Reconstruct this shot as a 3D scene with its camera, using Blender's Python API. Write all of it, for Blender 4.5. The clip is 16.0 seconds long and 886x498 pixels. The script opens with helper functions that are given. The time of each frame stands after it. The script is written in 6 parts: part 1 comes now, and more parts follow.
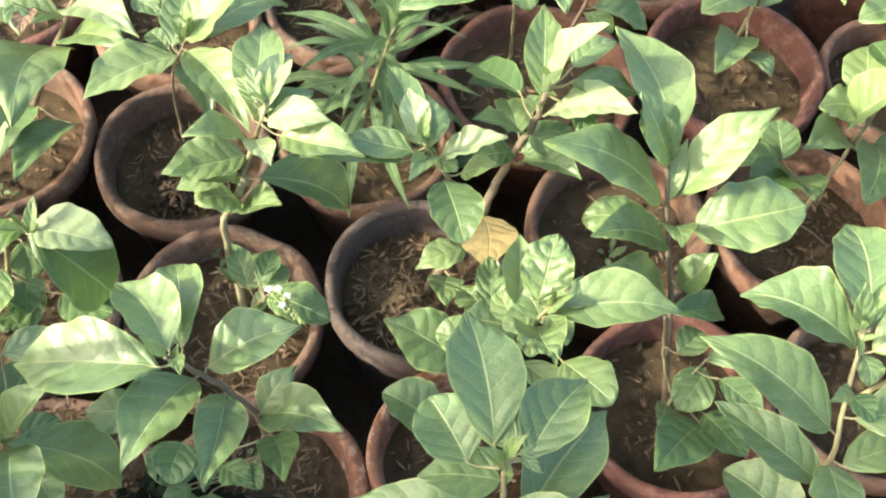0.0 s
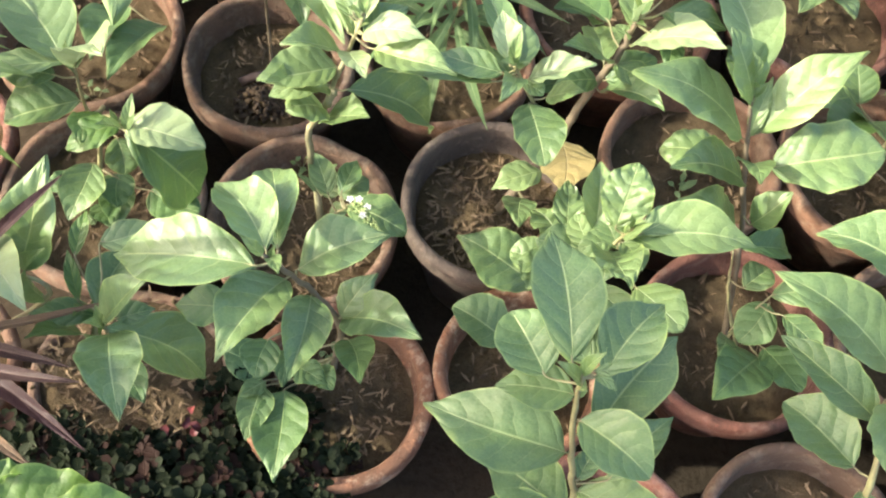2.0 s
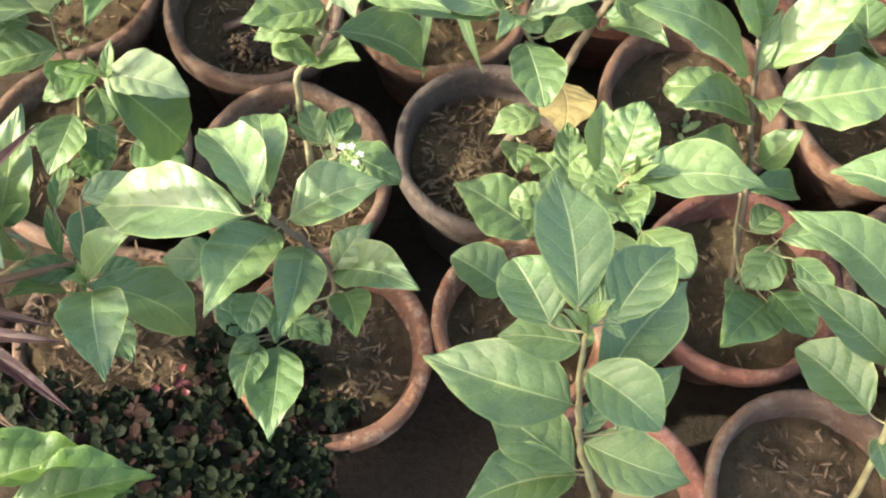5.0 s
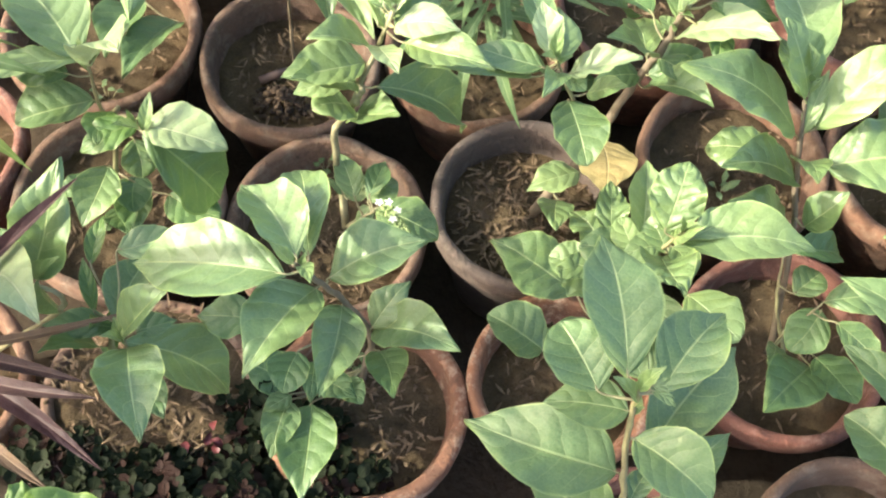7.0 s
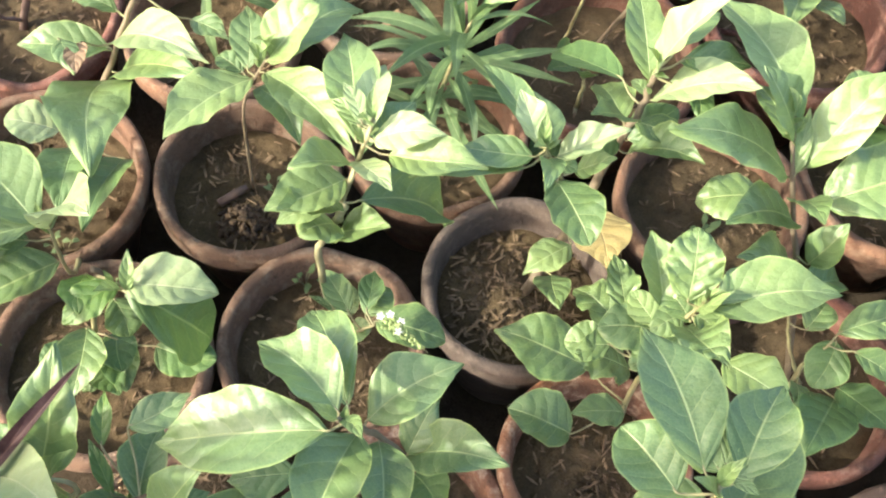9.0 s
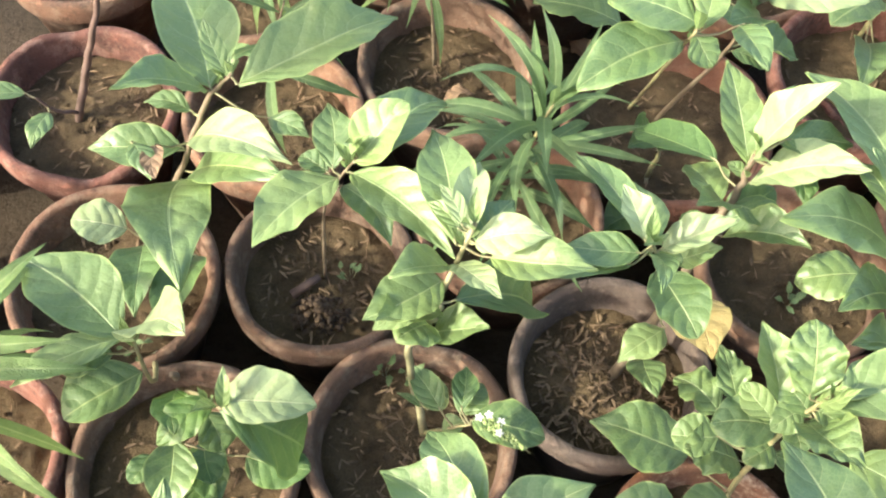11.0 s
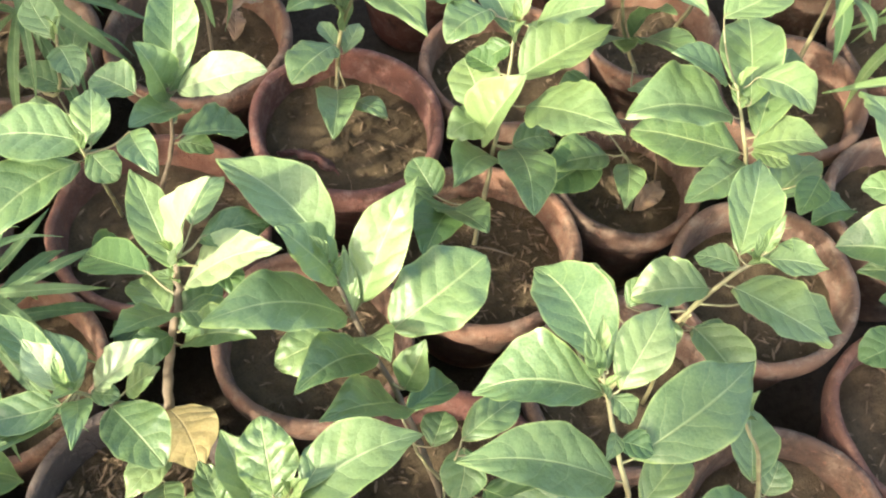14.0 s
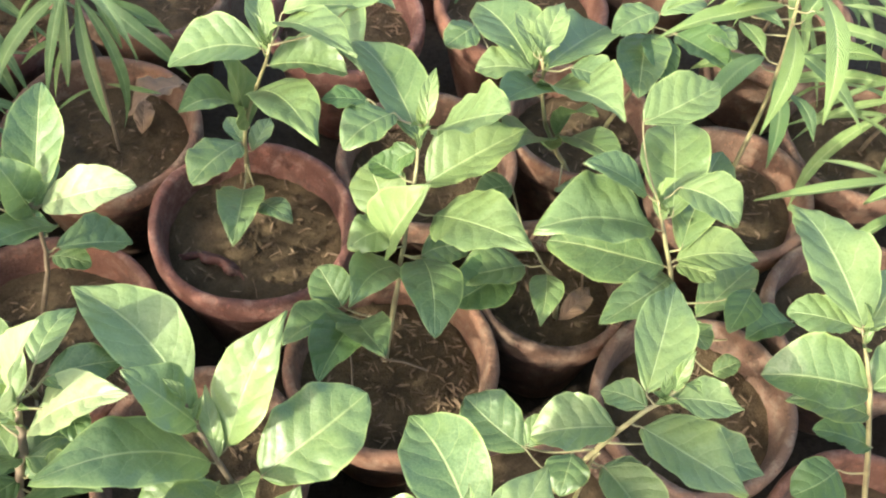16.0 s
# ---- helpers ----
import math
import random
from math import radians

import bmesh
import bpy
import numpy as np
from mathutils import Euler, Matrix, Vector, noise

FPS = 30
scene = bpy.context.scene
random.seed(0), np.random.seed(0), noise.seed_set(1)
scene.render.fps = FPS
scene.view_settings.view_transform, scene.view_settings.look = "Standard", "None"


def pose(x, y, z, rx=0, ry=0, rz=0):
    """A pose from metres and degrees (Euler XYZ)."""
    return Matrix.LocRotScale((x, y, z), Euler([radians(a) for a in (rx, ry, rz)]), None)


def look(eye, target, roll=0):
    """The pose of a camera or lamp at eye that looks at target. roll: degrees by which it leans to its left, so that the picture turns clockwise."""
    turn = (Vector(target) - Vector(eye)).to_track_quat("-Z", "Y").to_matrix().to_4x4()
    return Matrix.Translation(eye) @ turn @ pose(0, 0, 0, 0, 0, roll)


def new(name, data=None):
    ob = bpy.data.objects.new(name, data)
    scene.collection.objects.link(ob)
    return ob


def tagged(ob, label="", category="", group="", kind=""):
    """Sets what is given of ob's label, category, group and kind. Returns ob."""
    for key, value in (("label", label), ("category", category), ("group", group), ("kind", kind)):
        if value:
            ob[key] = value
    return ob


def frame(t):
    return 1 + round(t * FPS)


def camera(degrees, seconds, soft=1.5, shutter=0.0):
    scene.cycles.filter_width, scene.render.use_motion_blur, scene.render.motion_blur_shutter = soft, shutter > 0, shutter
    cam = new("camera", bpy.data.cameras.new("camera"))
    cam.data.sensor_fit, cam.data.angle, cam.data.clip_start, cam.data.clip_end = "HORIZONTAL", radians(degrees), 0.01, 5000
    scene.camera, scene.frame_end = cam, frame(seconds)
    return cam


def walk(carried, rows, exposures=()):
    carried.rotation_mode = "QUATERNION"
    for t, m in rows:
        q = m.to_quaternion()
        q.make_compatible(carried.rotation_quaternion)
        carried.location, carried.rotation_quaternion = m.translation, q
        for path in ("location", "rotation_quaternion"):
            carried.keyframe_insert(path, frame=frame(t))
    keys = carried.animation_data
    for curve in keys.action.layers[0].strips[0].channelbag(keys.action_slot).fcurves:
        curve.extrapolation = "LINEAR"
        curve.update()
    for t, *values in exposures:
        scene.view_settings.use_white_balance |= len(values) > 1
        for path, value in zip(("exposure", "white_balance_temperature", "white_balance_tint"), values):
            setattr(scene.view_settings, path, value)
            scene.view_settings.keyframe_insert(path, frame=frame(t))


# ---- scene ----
# ---- camera ----
PATH = [
    (0.0, -0.0022, 0.1349, 1.4355, 29.96, -4.20, 5.23),
    (0.5, -0.0098, 0.1388, 1.4271, 27.47, -5.13, 6.05),
    (1.0, -0.0221, 0.1312, 1.4324, 25.17, -5.79, 7.12),
    (1.5, -0.0343, 0.1146, 1.4550, 25.53, -4.30, 8.10),
    (2.0, -0.0451, 0.1083, 1.4593, 25.71, -4.19, 9.46),
    (2.5, -0.0516, 0.1153, 1.4457, 24.79, -4.38, 9.92),
    (3.0, -0.0452, 0.1216, 1.4357, 24.47, -4.36, 10.32),
    (3.5, -0.0496, 0.1213, 1.4371, 23.95, -4.72, 10.80),
    (4.0, -0.0468, 0.1201, 1.4349, 22.82, -4.03, 10.17),
    (6.3, -0.0553, 0.1313, 1.3884, 24.54, -4.31, 7.25),
    (6.5, -0.0607, 0.1341, 1.4001, 24.64, -4.09, 7.83),
    (7.0, -0.0742, 0.1360, 1.3978, 25.86, -3.66, 9.36),
    (7.5, -0.0989, 0.1415, 1.3980, 26.19, -2.71, 10.11),
    (8.0, -0.1236, 0.1574, 1.3967, 27.11, -2.48, 6.37),
    (8.5, -0.1456, 0.1767, 1.3930, 27.04, -3.15, 2.01),
    (9.0, -0.1754, 0.2127, 1.3875, 28.32, -3.05, -1.78),
    (9.5, -0.1912, 0.2402, 1.3752, 28.18, -1.67, -5.13),
    (9.7, -0.2182, 0.2479, 1.3718, 27.36, -2.24, -3.01),
    (11.8, -0.2711, 0.3161, 1.3955, 30.67, -0.71, -6.69),
    (12.0, -0.2415, 0.3117, 1.3866, 29.17, 0.05, -8.30),
    (12.5, -0.1596, 0.2912, 1.3643, 25.99, -0.61, -10.16),
    (13.0, -0.0671, 0.2876, 1.3672, 25.84, -1.13, -16.45),
    (13.5, -0.0160, 0.2905, 1.3749, 27.70, -2.48, -21.46),
    (14.0, 0.0432, 0.3134, 1.3982, 32.73, -4.32, -24.92),
    (14.5, 0.0340, 0.3208, 1.4113, 35.27, -5.55, -22.09),
    (15.0, 0.0642, 0.3456, 1.4115, 35.33, -4.44, -13.01),
    (15.5, 0.1358, 0.3862, 1.3835, 35.26, -4.53, -17.75),
    (16.0, 0.1993, 0.3766, 1.3713, 35.06, -4.46, -24.71),
]
cam = camera(43.45, 16.0, soft=2.15)
walk(cam, [(t, pose(x, y, z, rx, ry, rz)) for t, x, y, z, rx, ry, rz in PATH], exposures=[(0.0, 2.05), (3.5, 2.04), (7.0, 2.15), (9.0, 2.15), (12.0, 2.05), (12.6, 2.09), (13.5, 2.10), (14.5, 2.11), (15.2, 1.98), (16.0, 1.93)])

# ---- light ----
SUN_FROM = Vector((-0.86, -0.26, 0.50)).normalized()
world = bpy.data.worlds.new("sky")
scene.world = world
world.use_nodes = True
wn = world.node_tree.nodes
sky = wn.new("ShaderNodeTexSky")
sky.sky_type, sky.sun_disc = "NISHITA", False
sky.sun_elevation = math.asin(SUN_FROM.z)
sky.sun_rotation = math.atan2(SUN_FROM.x, SUN_FROM.y)
sky.dust_density = 4.5
world.node_tree.links.new(sky.outputs[0], wn["Background"].inputs["Color"])
wn["Background"].inputs["Strength"].default_value = 0.15
sun = new("sun", bpy.data.lights.new("sun", "SUN"))
sun.data.energy, sun.data.angle, sun.data.color = 2.25, radians(1.0), (0.98, 0.935, 0.79)
sun.matrix_world = look(SUN_FROM * 20, (0, 0, 0))


# ---- materials ----
class Nodes:
    """Short hand for building a node tree."""

    def __init__(self, name):
        self.mat = bpy.data.materials.new(name)
        self.mat.use_nodes = True
        self.t = self.mat.node_tree
        self.bsdf = self.t.nodes["Principled BSDF"]
        self.out = self.t.nodes["Material Output"]

    def add(self, kind, **values):
        n = self.t.nodes.new("ShaderNode" + kind)
        for key, value in values.items():
            n.inputs[key.replace("_", " ")].default_value = value
        return n

    def link(self, a, b):
        self.t.links.new(a, b)

    def math(self, op, a, b=None, clamp=False):
        n = self.t.nodes.new("ShaderNodeMath")
        n.operation, n.use_clamp = op, clamp
        for i, v in enumerate((a, b)):
            if v is None:
                continue
            if isinstance(v, (int, float)):
                n.inputs[i].default_value = v
            else:
                self.link(v, n.inputs[i])
        return n.outputs[0]

    def mix(self, fac, a, b, blend="MIX"):
        n = self.t.nodes.new("ShaderNodeMix")
        n.data_type, n.blend_type = "RGBA", blend
        for sock, v in ((n.inputs[0], fac), (n.inputs[6], a), (n.inputs[7], b)):
            if isinstance(v, (int, float)):
                sock.default_value = v
            elif isinstance(v, tuple):
                sock.default_value = (*v, 1)
            else:
                self.link(v, sock)
        return n.outputs[2]

    def ramp(self, fac, lo, hi):
        n = self.t.nodes.new("ShaderNodeMapRange")
        n.inputs[1].default_value, n.inputs[2].default_value = lo, hi
        self.link(fac, n.inputs[0])
        return n.outputs[0]

    def noise(self, scale, detail=4.0, rough=0.55, where=None):
        n = self.add("TexNoise", Scale=scale, Detail=detail, Roughness=rough)
        if where is not None:
            self.link(where, n.inputs["Vector"])
        return n.outputs["Fac"]

    def coords(self, kind="Object"):
        return self.t.nodes.new("ShaderNodeTexCoord").outputs[kind]

    def rand(self):
        return self.t.nodes.new("ShaderNodeObjectInfo").outputs["Random"]

    def bump(self, height, strength, distance):
        n = self.add("Bump", Strength=strength, Distance=distance)
        self.link(height, n.inputs["Height"])
        self.link(n.outputs[0], self.bsdf.inputs["Normal"])
        return n.outputs[0]


def clay(name, base, dark, bloom, bloom_amount):
    """Fired clay, mottled and pitted, with flaked pale patches, lime bloom and dirt."""
    n = Nodes(name)
    p = n.coords()
    seed = n.math("MULTIPLY", n.rand(), 40.0)
    shift = n.add("VectorMath")
    n.link(p, shift.inputs[0])
    n.link(seed, shift.inputs[1])
    q = shift.outputs[0]
    big, mid, fine = n.noise(9, 3, where=q), n.noise(38, 6, 0.7, q), n.noise(380, 4, 0.7, q)
    flake = n.noise(70, 5, 0.65, q)
    colour = n.mix(n.ramp(big, 0.38, 0.62), base, dark)
    colour = n.mix(n.math("MULTIPLY", n.ramp(mid, 0.5, 0.62), bloom_amount), colour, bloom)
    colour = n.mix(n.math("MULTIPLY", n.ramp(flake, 0.58, 0.64), 0.55), colour, tuple(min(1.0, c * 1.5) for c in base))
    colour = n.mix(n.math("MULTIPLY", n.ramp(n.noise(20, 6, 0.75, q), 0.53, 0.66), 0.8), colour, tuple(c * 0.38 for c in dark))
    colour = n.mix(n.math("MULTIPLY", n.ramp(fine, 0.4, 0.7), 0.5), colour, tuple(c * 0.5 for c in base))
    hs = n.add("HueSaturation")
    n.link(n.math("ADD", 0.78, n.math("MULTIPLY", n.rand(), 0.34)), hs.inputs["Value"])
    n.link(colour, hs.inputs["Color"])
    n.link(hs.outputs[0], n.bsdf.inputs["Base Color"])
    n.bsdf.inputs["Roughness"].default_value = 0.85
    relief = n.math("ADD", n.math("MULTIPLY", n.ramp(flake, 0.5, 0.66), 0.7), n.math("ADD", mid, n.math("MULTIPLY", fine, 0.7)))
    n.bump(relief, 0.85, 0.0022)
    return n.mat


def earth(name, dry, damp, scale=30):
    n = Nodes(name)
    p = n.coords()
    big, fine = n.noise(scale * 0.5, 4, 0.6, p), n.noise(scale * 12, 6, 0.7, p)
    colour = n.mix(n.ramp(big, 0.36, 0.66), dry, damp)
    colour = n.mix(n.math("MULTIPLY", n.ramp(fine, 0.45, 0.75), 0.6), colour, tuple(c * 0.35 for c in damp))
    n.link(colour, n.bsdf.inputs["Base Color"])
    n.bsdf.inputs["Roughness"].default_value = 0.95
    n.bsdf.inputs["Specular IOR Level"].default_value = 0.15
    n.bump(n.math("ADD", big, fine), 0.8, 0.006)
    return n.mat


def foliage(name, deep, fresh, vein, gloss=0.42, through_light=0.3, veins=6.0, rim=0.5, gleam=0.75, relief=0.7):
    """A leaf: midrib, side veins, mottling and a pale margin, laid out on the blade's own coordinates."""
    n = Nodes(name)
    sep = n.t.nodes.new("ShaderNodeSeparateXYZ")
    n.link(n.coords("UV"), sep.inputs[0])
    u, v = sep.outputs[0], n.math("ABSOLUTE", n.math("SUBTRACT", n.math("MULTIPLY", sep.outputs[1], 2), 1))
    p = n.coords()
    rnd = n.rand()
    tone = n.math("ADD", n.math("MULTIPLY", rnd, 0.55), n.math("MULTIPLY", n.ramp(n.noise(28, 3, where=p), 0.3, 0.7), 0.45), clamp=True)
    colour = n.mix(tone, deep, fresh)
    stray = n.math("MULTIPLY", n.math("SUBTRACT", n.noise(30, 2, where=p), 0.5), 0.16)
    wave = n.math("FRACT", n.math("MULTIPLY", n.math("SUBTRACT", n.math("ADD", u, stray), n.math("MULTIPLY", n.math("POWER", v, 1.4), 0.22)), veins))
    near = n.math("ABSOLUTE", n.math("SUBTRACT", wave, 0.5))
    side = n.math("MULTIPLY", n.ramp(near, 0.465, 0.495), n.ramp(v, 0.95, 0.5))
    rib = n.ramp(v, n_rib(name), 0.02)
    colour = n.mix(n.math("MULTIPLY", side, 0.45), colour, vein)
    colour = n.mix(n.math("MULTIPLY", rib, 0.85), colour, vein)
    colour = n.mix(n.math("MULTIPLY", n.ramp(v, 0.925, 0.985), min(1.0, rim * 1.6)), colour, tuple(a * b for a, b in zip(vein, (1.0, 1.06, 0.8))))
    net = n.t.nodes.new("ShaderNodeTexVoronoi")
    net.feature = "DISTANCE_TO_EDGE"
    net.inputs["Scale"].default_value = 260.0
    n.link(p, net.inputs["Vector"])
    mesh_line = n.ramp(net.outputs["Distance"], 0.10, 0.0)
    colour = n.mix(n.math("MULTIPLY", mesh_line, 0.18), colour, vein)
    patch = n.ramp(n.noise(11, 4, 0.6, p), 0.44, 0.68)
    colour = n.mix(n.math("MULTIPLY", patch, 0.35), colour, tuple(c * 0.6 for c in deep))
    blush = n.ramp(n.noise(44, 3, 0.6, p), 0.52, 0.7)
    colour = n.mix(n.math("MULTIPLY", blush, 0.28), colour, tuple(a * b for a, b in zip(fresh, (1.12, 1.05, 0.75))))
    spot = n.noise(140, 2, where=p)
    colour = n.mix(n.math("MULTIPLY", n.ramp(spot, 0.66, 0.75), 0.35), colour, tuple(c * 0.6 for c in vein))
    n.link(colour, n.bsdf.inputs["Base Color"])
    rough = n.math("ADD", gloss, n.math("MULTIPLY", n.noise(60, 3, where=p), 0.2))
    n.link(rough, n.bsdf.inputs["Roughness"])
    n.bsdf.inputs["Specular IOR Level"].default_value = gleam
    swell = n.math("SUBTRACT", n.math("MULTIPLY", n.math("SINE", n.math("MULTIPLY", wave, math.pi)), 0.5), n.math("MULTIPLY", rib, 0.4))
    swell = n.math("ADD", swell, n.math("MULTIPLY", n.noise(95, 4, where=p), 1.3))
    bumped = n.bump(swell, min(1.0, relief), 0.0017 * max(1.0, relief * 1.6))
    tl = n.add("BsdfTranslucent")
    n.link(n.mix(0.35, colour, fresh), tl.inputs["Color"])
    n.link(bumped, tl.inputs["Normal"])
    ms = n.add("MixShader", Fac=through_light)
    n.link(n.bsdf.outputs[0], ms.inputs[1])
    n.link(tl.outputs[0], ms.inputs[2])
    n.link(ms.outputs[0], n.out.inputs[0])
    return n.mat


def n_rib(name):
    return 0.16 if "narrow" in name else 0.045


def bark(name, a, b, rough=0.75):
    n = Nodes(name)
    p = n.coords()
    f = n.noise(160, 4, where=p)
    n.link(n.mix(n.ramp(n.noise(35, 4, where=p), 0.35, 0.65), n.mix(f, a, b), tuple(c * 0.55 for c in b)), n.bsdf.inputs["Base Color"])
    n.bsdf.inputs["Roughness"].default_value = rough
    n.bump(f, 0.5, 0.001)
    return n.mat


CLAY = {
    "worn": clay("clay_worn", (0.200, 0.100, 0.057), (0.118, 0.068, 0.041), (0.31, 0.225, 0.15), 0.45),
    "grey": clay("clay_weathered", (0.180, 0.102, 0.063), (0.108, 0.066, 0.043), (0.27, 0.21, 0.15), 0.5),
    "slate": clay("clay_dark", (0.105, 0.074, 0.056), (0.062, 0.046, 0.037), (0.18, 0.14, 0.105), 0.4),
    "flaked": clay("clay_flaked", (0.30, 0.135, 0.07), (0.17, 0.08, 0.045), (0.50, 0.36, 0.25), 0.85),
    "red": clay("clay_red", (0.195, 0.076, 0.050), (0.126, 0.053, 0.037), (0.38, 0.24, 0.18), 0.45),
    "orange": clay("clay_orange", (0.222, 0.094, 0.054), (0.148, 0.066, 0.041), (0.36, 0.23, 0.16), 0.35),
}
SOIL = earth("potting_soil", (0.142, 0.100, 0.054), (0.066, 0.047, 0.026))
DARK_GROUND = earth("ground_soil", (0.066, 0.050, 0.034), (0.041, 0.032, 0.022), 8)
CRUMBS = bark("peat_crumbs", (0.115, 0.070, 0.036), (0.055, 0.034, 0.019), 0.95)
HUSK = bark("straw_litter", (0.32, 0.22, 0.125), (0.16, 0.105, 0.057), 0.9)
LEAF = {
    "mature": foliage("leaf_mature", (0.085, 0.155, 0.052), (0.163, 0.247, 0.084), (0.346, 0.421, 0.174), 0.35, 0.22),
    "crinkled": foliage("leaf_crinkled", (0.095, 0.169, 0.054), (0.184, 0.265, 0.087), (0.346, 0.421, 0.174), 0.33, 0.22, 6.0, relief=1.05),
    "fresh": foliage("leaf_fresh", (0.132, 0.214, 0.066), (0.218, 0.301, 0.107), (0.368, 0.452, 0.202), 0.36, 0.26),
    "puckered": foliage("leaf_puckered", (0.132, 0.214, 0.066), (0.218, 0.301, 0.107), (0.368, 0.452, 0.202), 0.36, 0.26, 6.0, relief=0.9),
    # Darker copy of the leaf colour: shade put into low and covered leaves.
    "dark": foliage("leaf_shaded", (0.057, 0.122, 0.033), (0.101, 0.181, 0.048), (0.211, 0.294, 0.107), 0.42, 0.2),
    # Pale colour for young leaves, also brightening others as sunlight would.
    "pale": foliage("leaf_pale_sunlit", (0.242, 0.328, 0.139), (0.377, 0.461, 0.228), (0.482, 0.532, 0.296), 0.38, 0.28),
    "yellow": foliage("leaf_yellowing", (0.42, 0.32, 0.12), (0.52, 0.41, 0.17), (0.45, 0.36, 0.17), 0.55, 0.35),
    "dead": foliage("leaf_dead", (0.2, 0.12, 0.0638), (0.3, 0.19, 0.106), (0.34, 0.23, 0.136), 0.7, 0.15),
    "narrow": foliage("leaf_narrow", (0.087, 0.176, 0.056), (0.184, 0.294, 0.100), (0.308, 0.412, 0.165), 0.42, 0.28, 24.0, 0.1),
    "light_narrow": foliage("leaf_narrow_light", (0.163, 0.274, 0.073), (0.289, 0.412, 0.128), (0.414, 0.510, 0.208), 0.42, 0.33, 24.0, 0.1),
    "purple": foliage("leaf_narrow_purple", (0.020, 0.008, 0.011), (0.042, 0.017, 0.019), (0.08, 0.045, 0.04), 0.45, 0.1, 3.0, 0.3, 0.3),
    # Both tiny-leaf colours are lowered to near black to stand for shade.
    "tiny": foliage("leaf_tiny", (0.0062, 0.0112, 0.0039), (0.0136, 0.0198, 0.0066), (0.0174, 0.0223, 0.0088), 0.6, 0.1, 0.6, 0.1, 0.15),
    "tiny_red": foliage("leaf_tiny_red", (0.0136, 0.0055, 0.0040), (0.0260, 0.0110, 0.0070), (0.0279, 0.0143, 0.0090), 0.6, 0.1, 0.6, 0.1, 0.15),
    "vivid": foliage("leaf_vivid", (0.064, 0.139, 0.022), (0.110, 0.202, 0.033), (0.235, 0.319, 0.093), 0.4, 0.3),
    "mauve": foliage("leaf_narrow_mauve", (0.034, 0.018, 0.019), (0.068, 0.038, 0.037), (0.15, 0.10, 0.09), 0.5, 0.12, 3.0, 0.3, 0.3),
    "withered": foliage("leaf_narrow_withered", (0.11, 0.072, 0.048), (0.19, 0.13, 0.085), (0.24, 0.18, 0.12), 0.7, 0.1, 3.0, 0.2, 0.2),
}
STEM = {
    "green": bark("stem_green", (0.30, 0.32, 0.14), (0.34, 0.29, 0.15), 0.5),
    "pale": bark("stem_pale", (0.40, 0.36, 0.22), (0.30, 0.27, 0.13), 0.6),
    "woody": bark("stem_woody", (0.14, 0.105, 0.065), (0.23, 0.175, 0.11)),
    "dark": bark("stem_dark", (0.10, 0.06, 0.05), (0.16, 0.10, 0.075)),
}
PETAL = bark("petal_white", (0.85, 0.85, 0.80), (0.78, 0.79, 0.72), 0.5)
BUD = bark("bud_green", (0.26, 0.38, 0.10), (0.36, 0.46, 0.16), 0.5)
RED_PETAL = bark("petal_red", (0.22, 0.045, 0.04), (0.15, 0.03, 0.03), 0.5)

# ---- mesh helpers ----
rng = random.Random(11)


def mesh_object(name, bm, materials, parent=None, label="", smooth=True):
    me = bpy.data.meshes.new(name)
    bm.to_mesh(me)
    bm.free()
    for m in materials:
        me.materials.append(m)
    if smooth:
        me.polygons.foreach_set("use_smooth", [True] * len(me.polygons))
    ob = new(name, me)
    if parent is not None:
        ob.parent = parent
    if label:
        ob["label"] = label
    return ob


def tube(bm, points, radii, sides=7, mat=0, cap=True):
    """A tapered tube along points, rings turned to follow the line."""
    rings = []
    for i, p in enumerate(points):
        a, b = points[max(0, i - 1)], points[min(len(points) - 1, i + 1)]
        d = (b - a).normalized() if (b - a).length > 1e-9 else Vector((0, 0, 1))
        s = d.cross(Vector((0.31, 0.95, 0.02))).normalized()
        q = d.cross(s)
        rings.append([bm.verts.new(p + (s * math.cos(k) + q * math.sin(k)) * radii[i]) for k in (2 * math.pi * j / sides for j in range(sides))])
    for r0, r1 in zip(rings, rings[1:]):
        for j in range(sides):
            f = bm.faces.new((r0[j], r0[(j + 1) % sides], r1[(j + 1) % sides], r1[j]))
            f.material_index = mat
    if cap:
        bm.faces.new(rings[-1]).material_index = mat
        bm.faces.new(list(reversed(rings[0]))).material_index = mat


def spline(points, steps=6):
    """Points on a smooth line through the given ones."""
    pts = [Vector(p) for p in points]
    ext = [pts[0] * 2 - pts[1]] + pts + [pts[-1] * 2 - pts[-2]]
    out = []
    for i in range(1, len(ext) - 2):
        p0, p1, p2, p3 = ext[i - 1], ext[i], ext[i + 1], ext[i + 2]
        for k in range(steps):
            t = k / steps
            out.append(0.5 * ((2 * p1) + (p2 - p0) * t + (2 * p0 - 5 * p1 + 4 * p2 - p3) * t * t + (3 * p1 - p0 - 3 * p2 + p3) * t ** 3))
    out.append(pts[-1])
    return out


def along(line, s):
    """The point at the fraction s of a line's length."""
    lengths = [(b - a).length for a, b in zip(line, line[1:])]
    want = s * sum(lengths)
    for (a, b), d in zip(zip(line, line[1:]), lengths):
        if want <= d:
            return a.lerp(b, want / d if d else 0)
        want -= d
    return line[-1].copy()


def smooth_step(x, lo, hi):
    x = min(1.0, max(0.0, (x - lo) / (hi - lo)))
    return x * x * (3 - 2 * x)


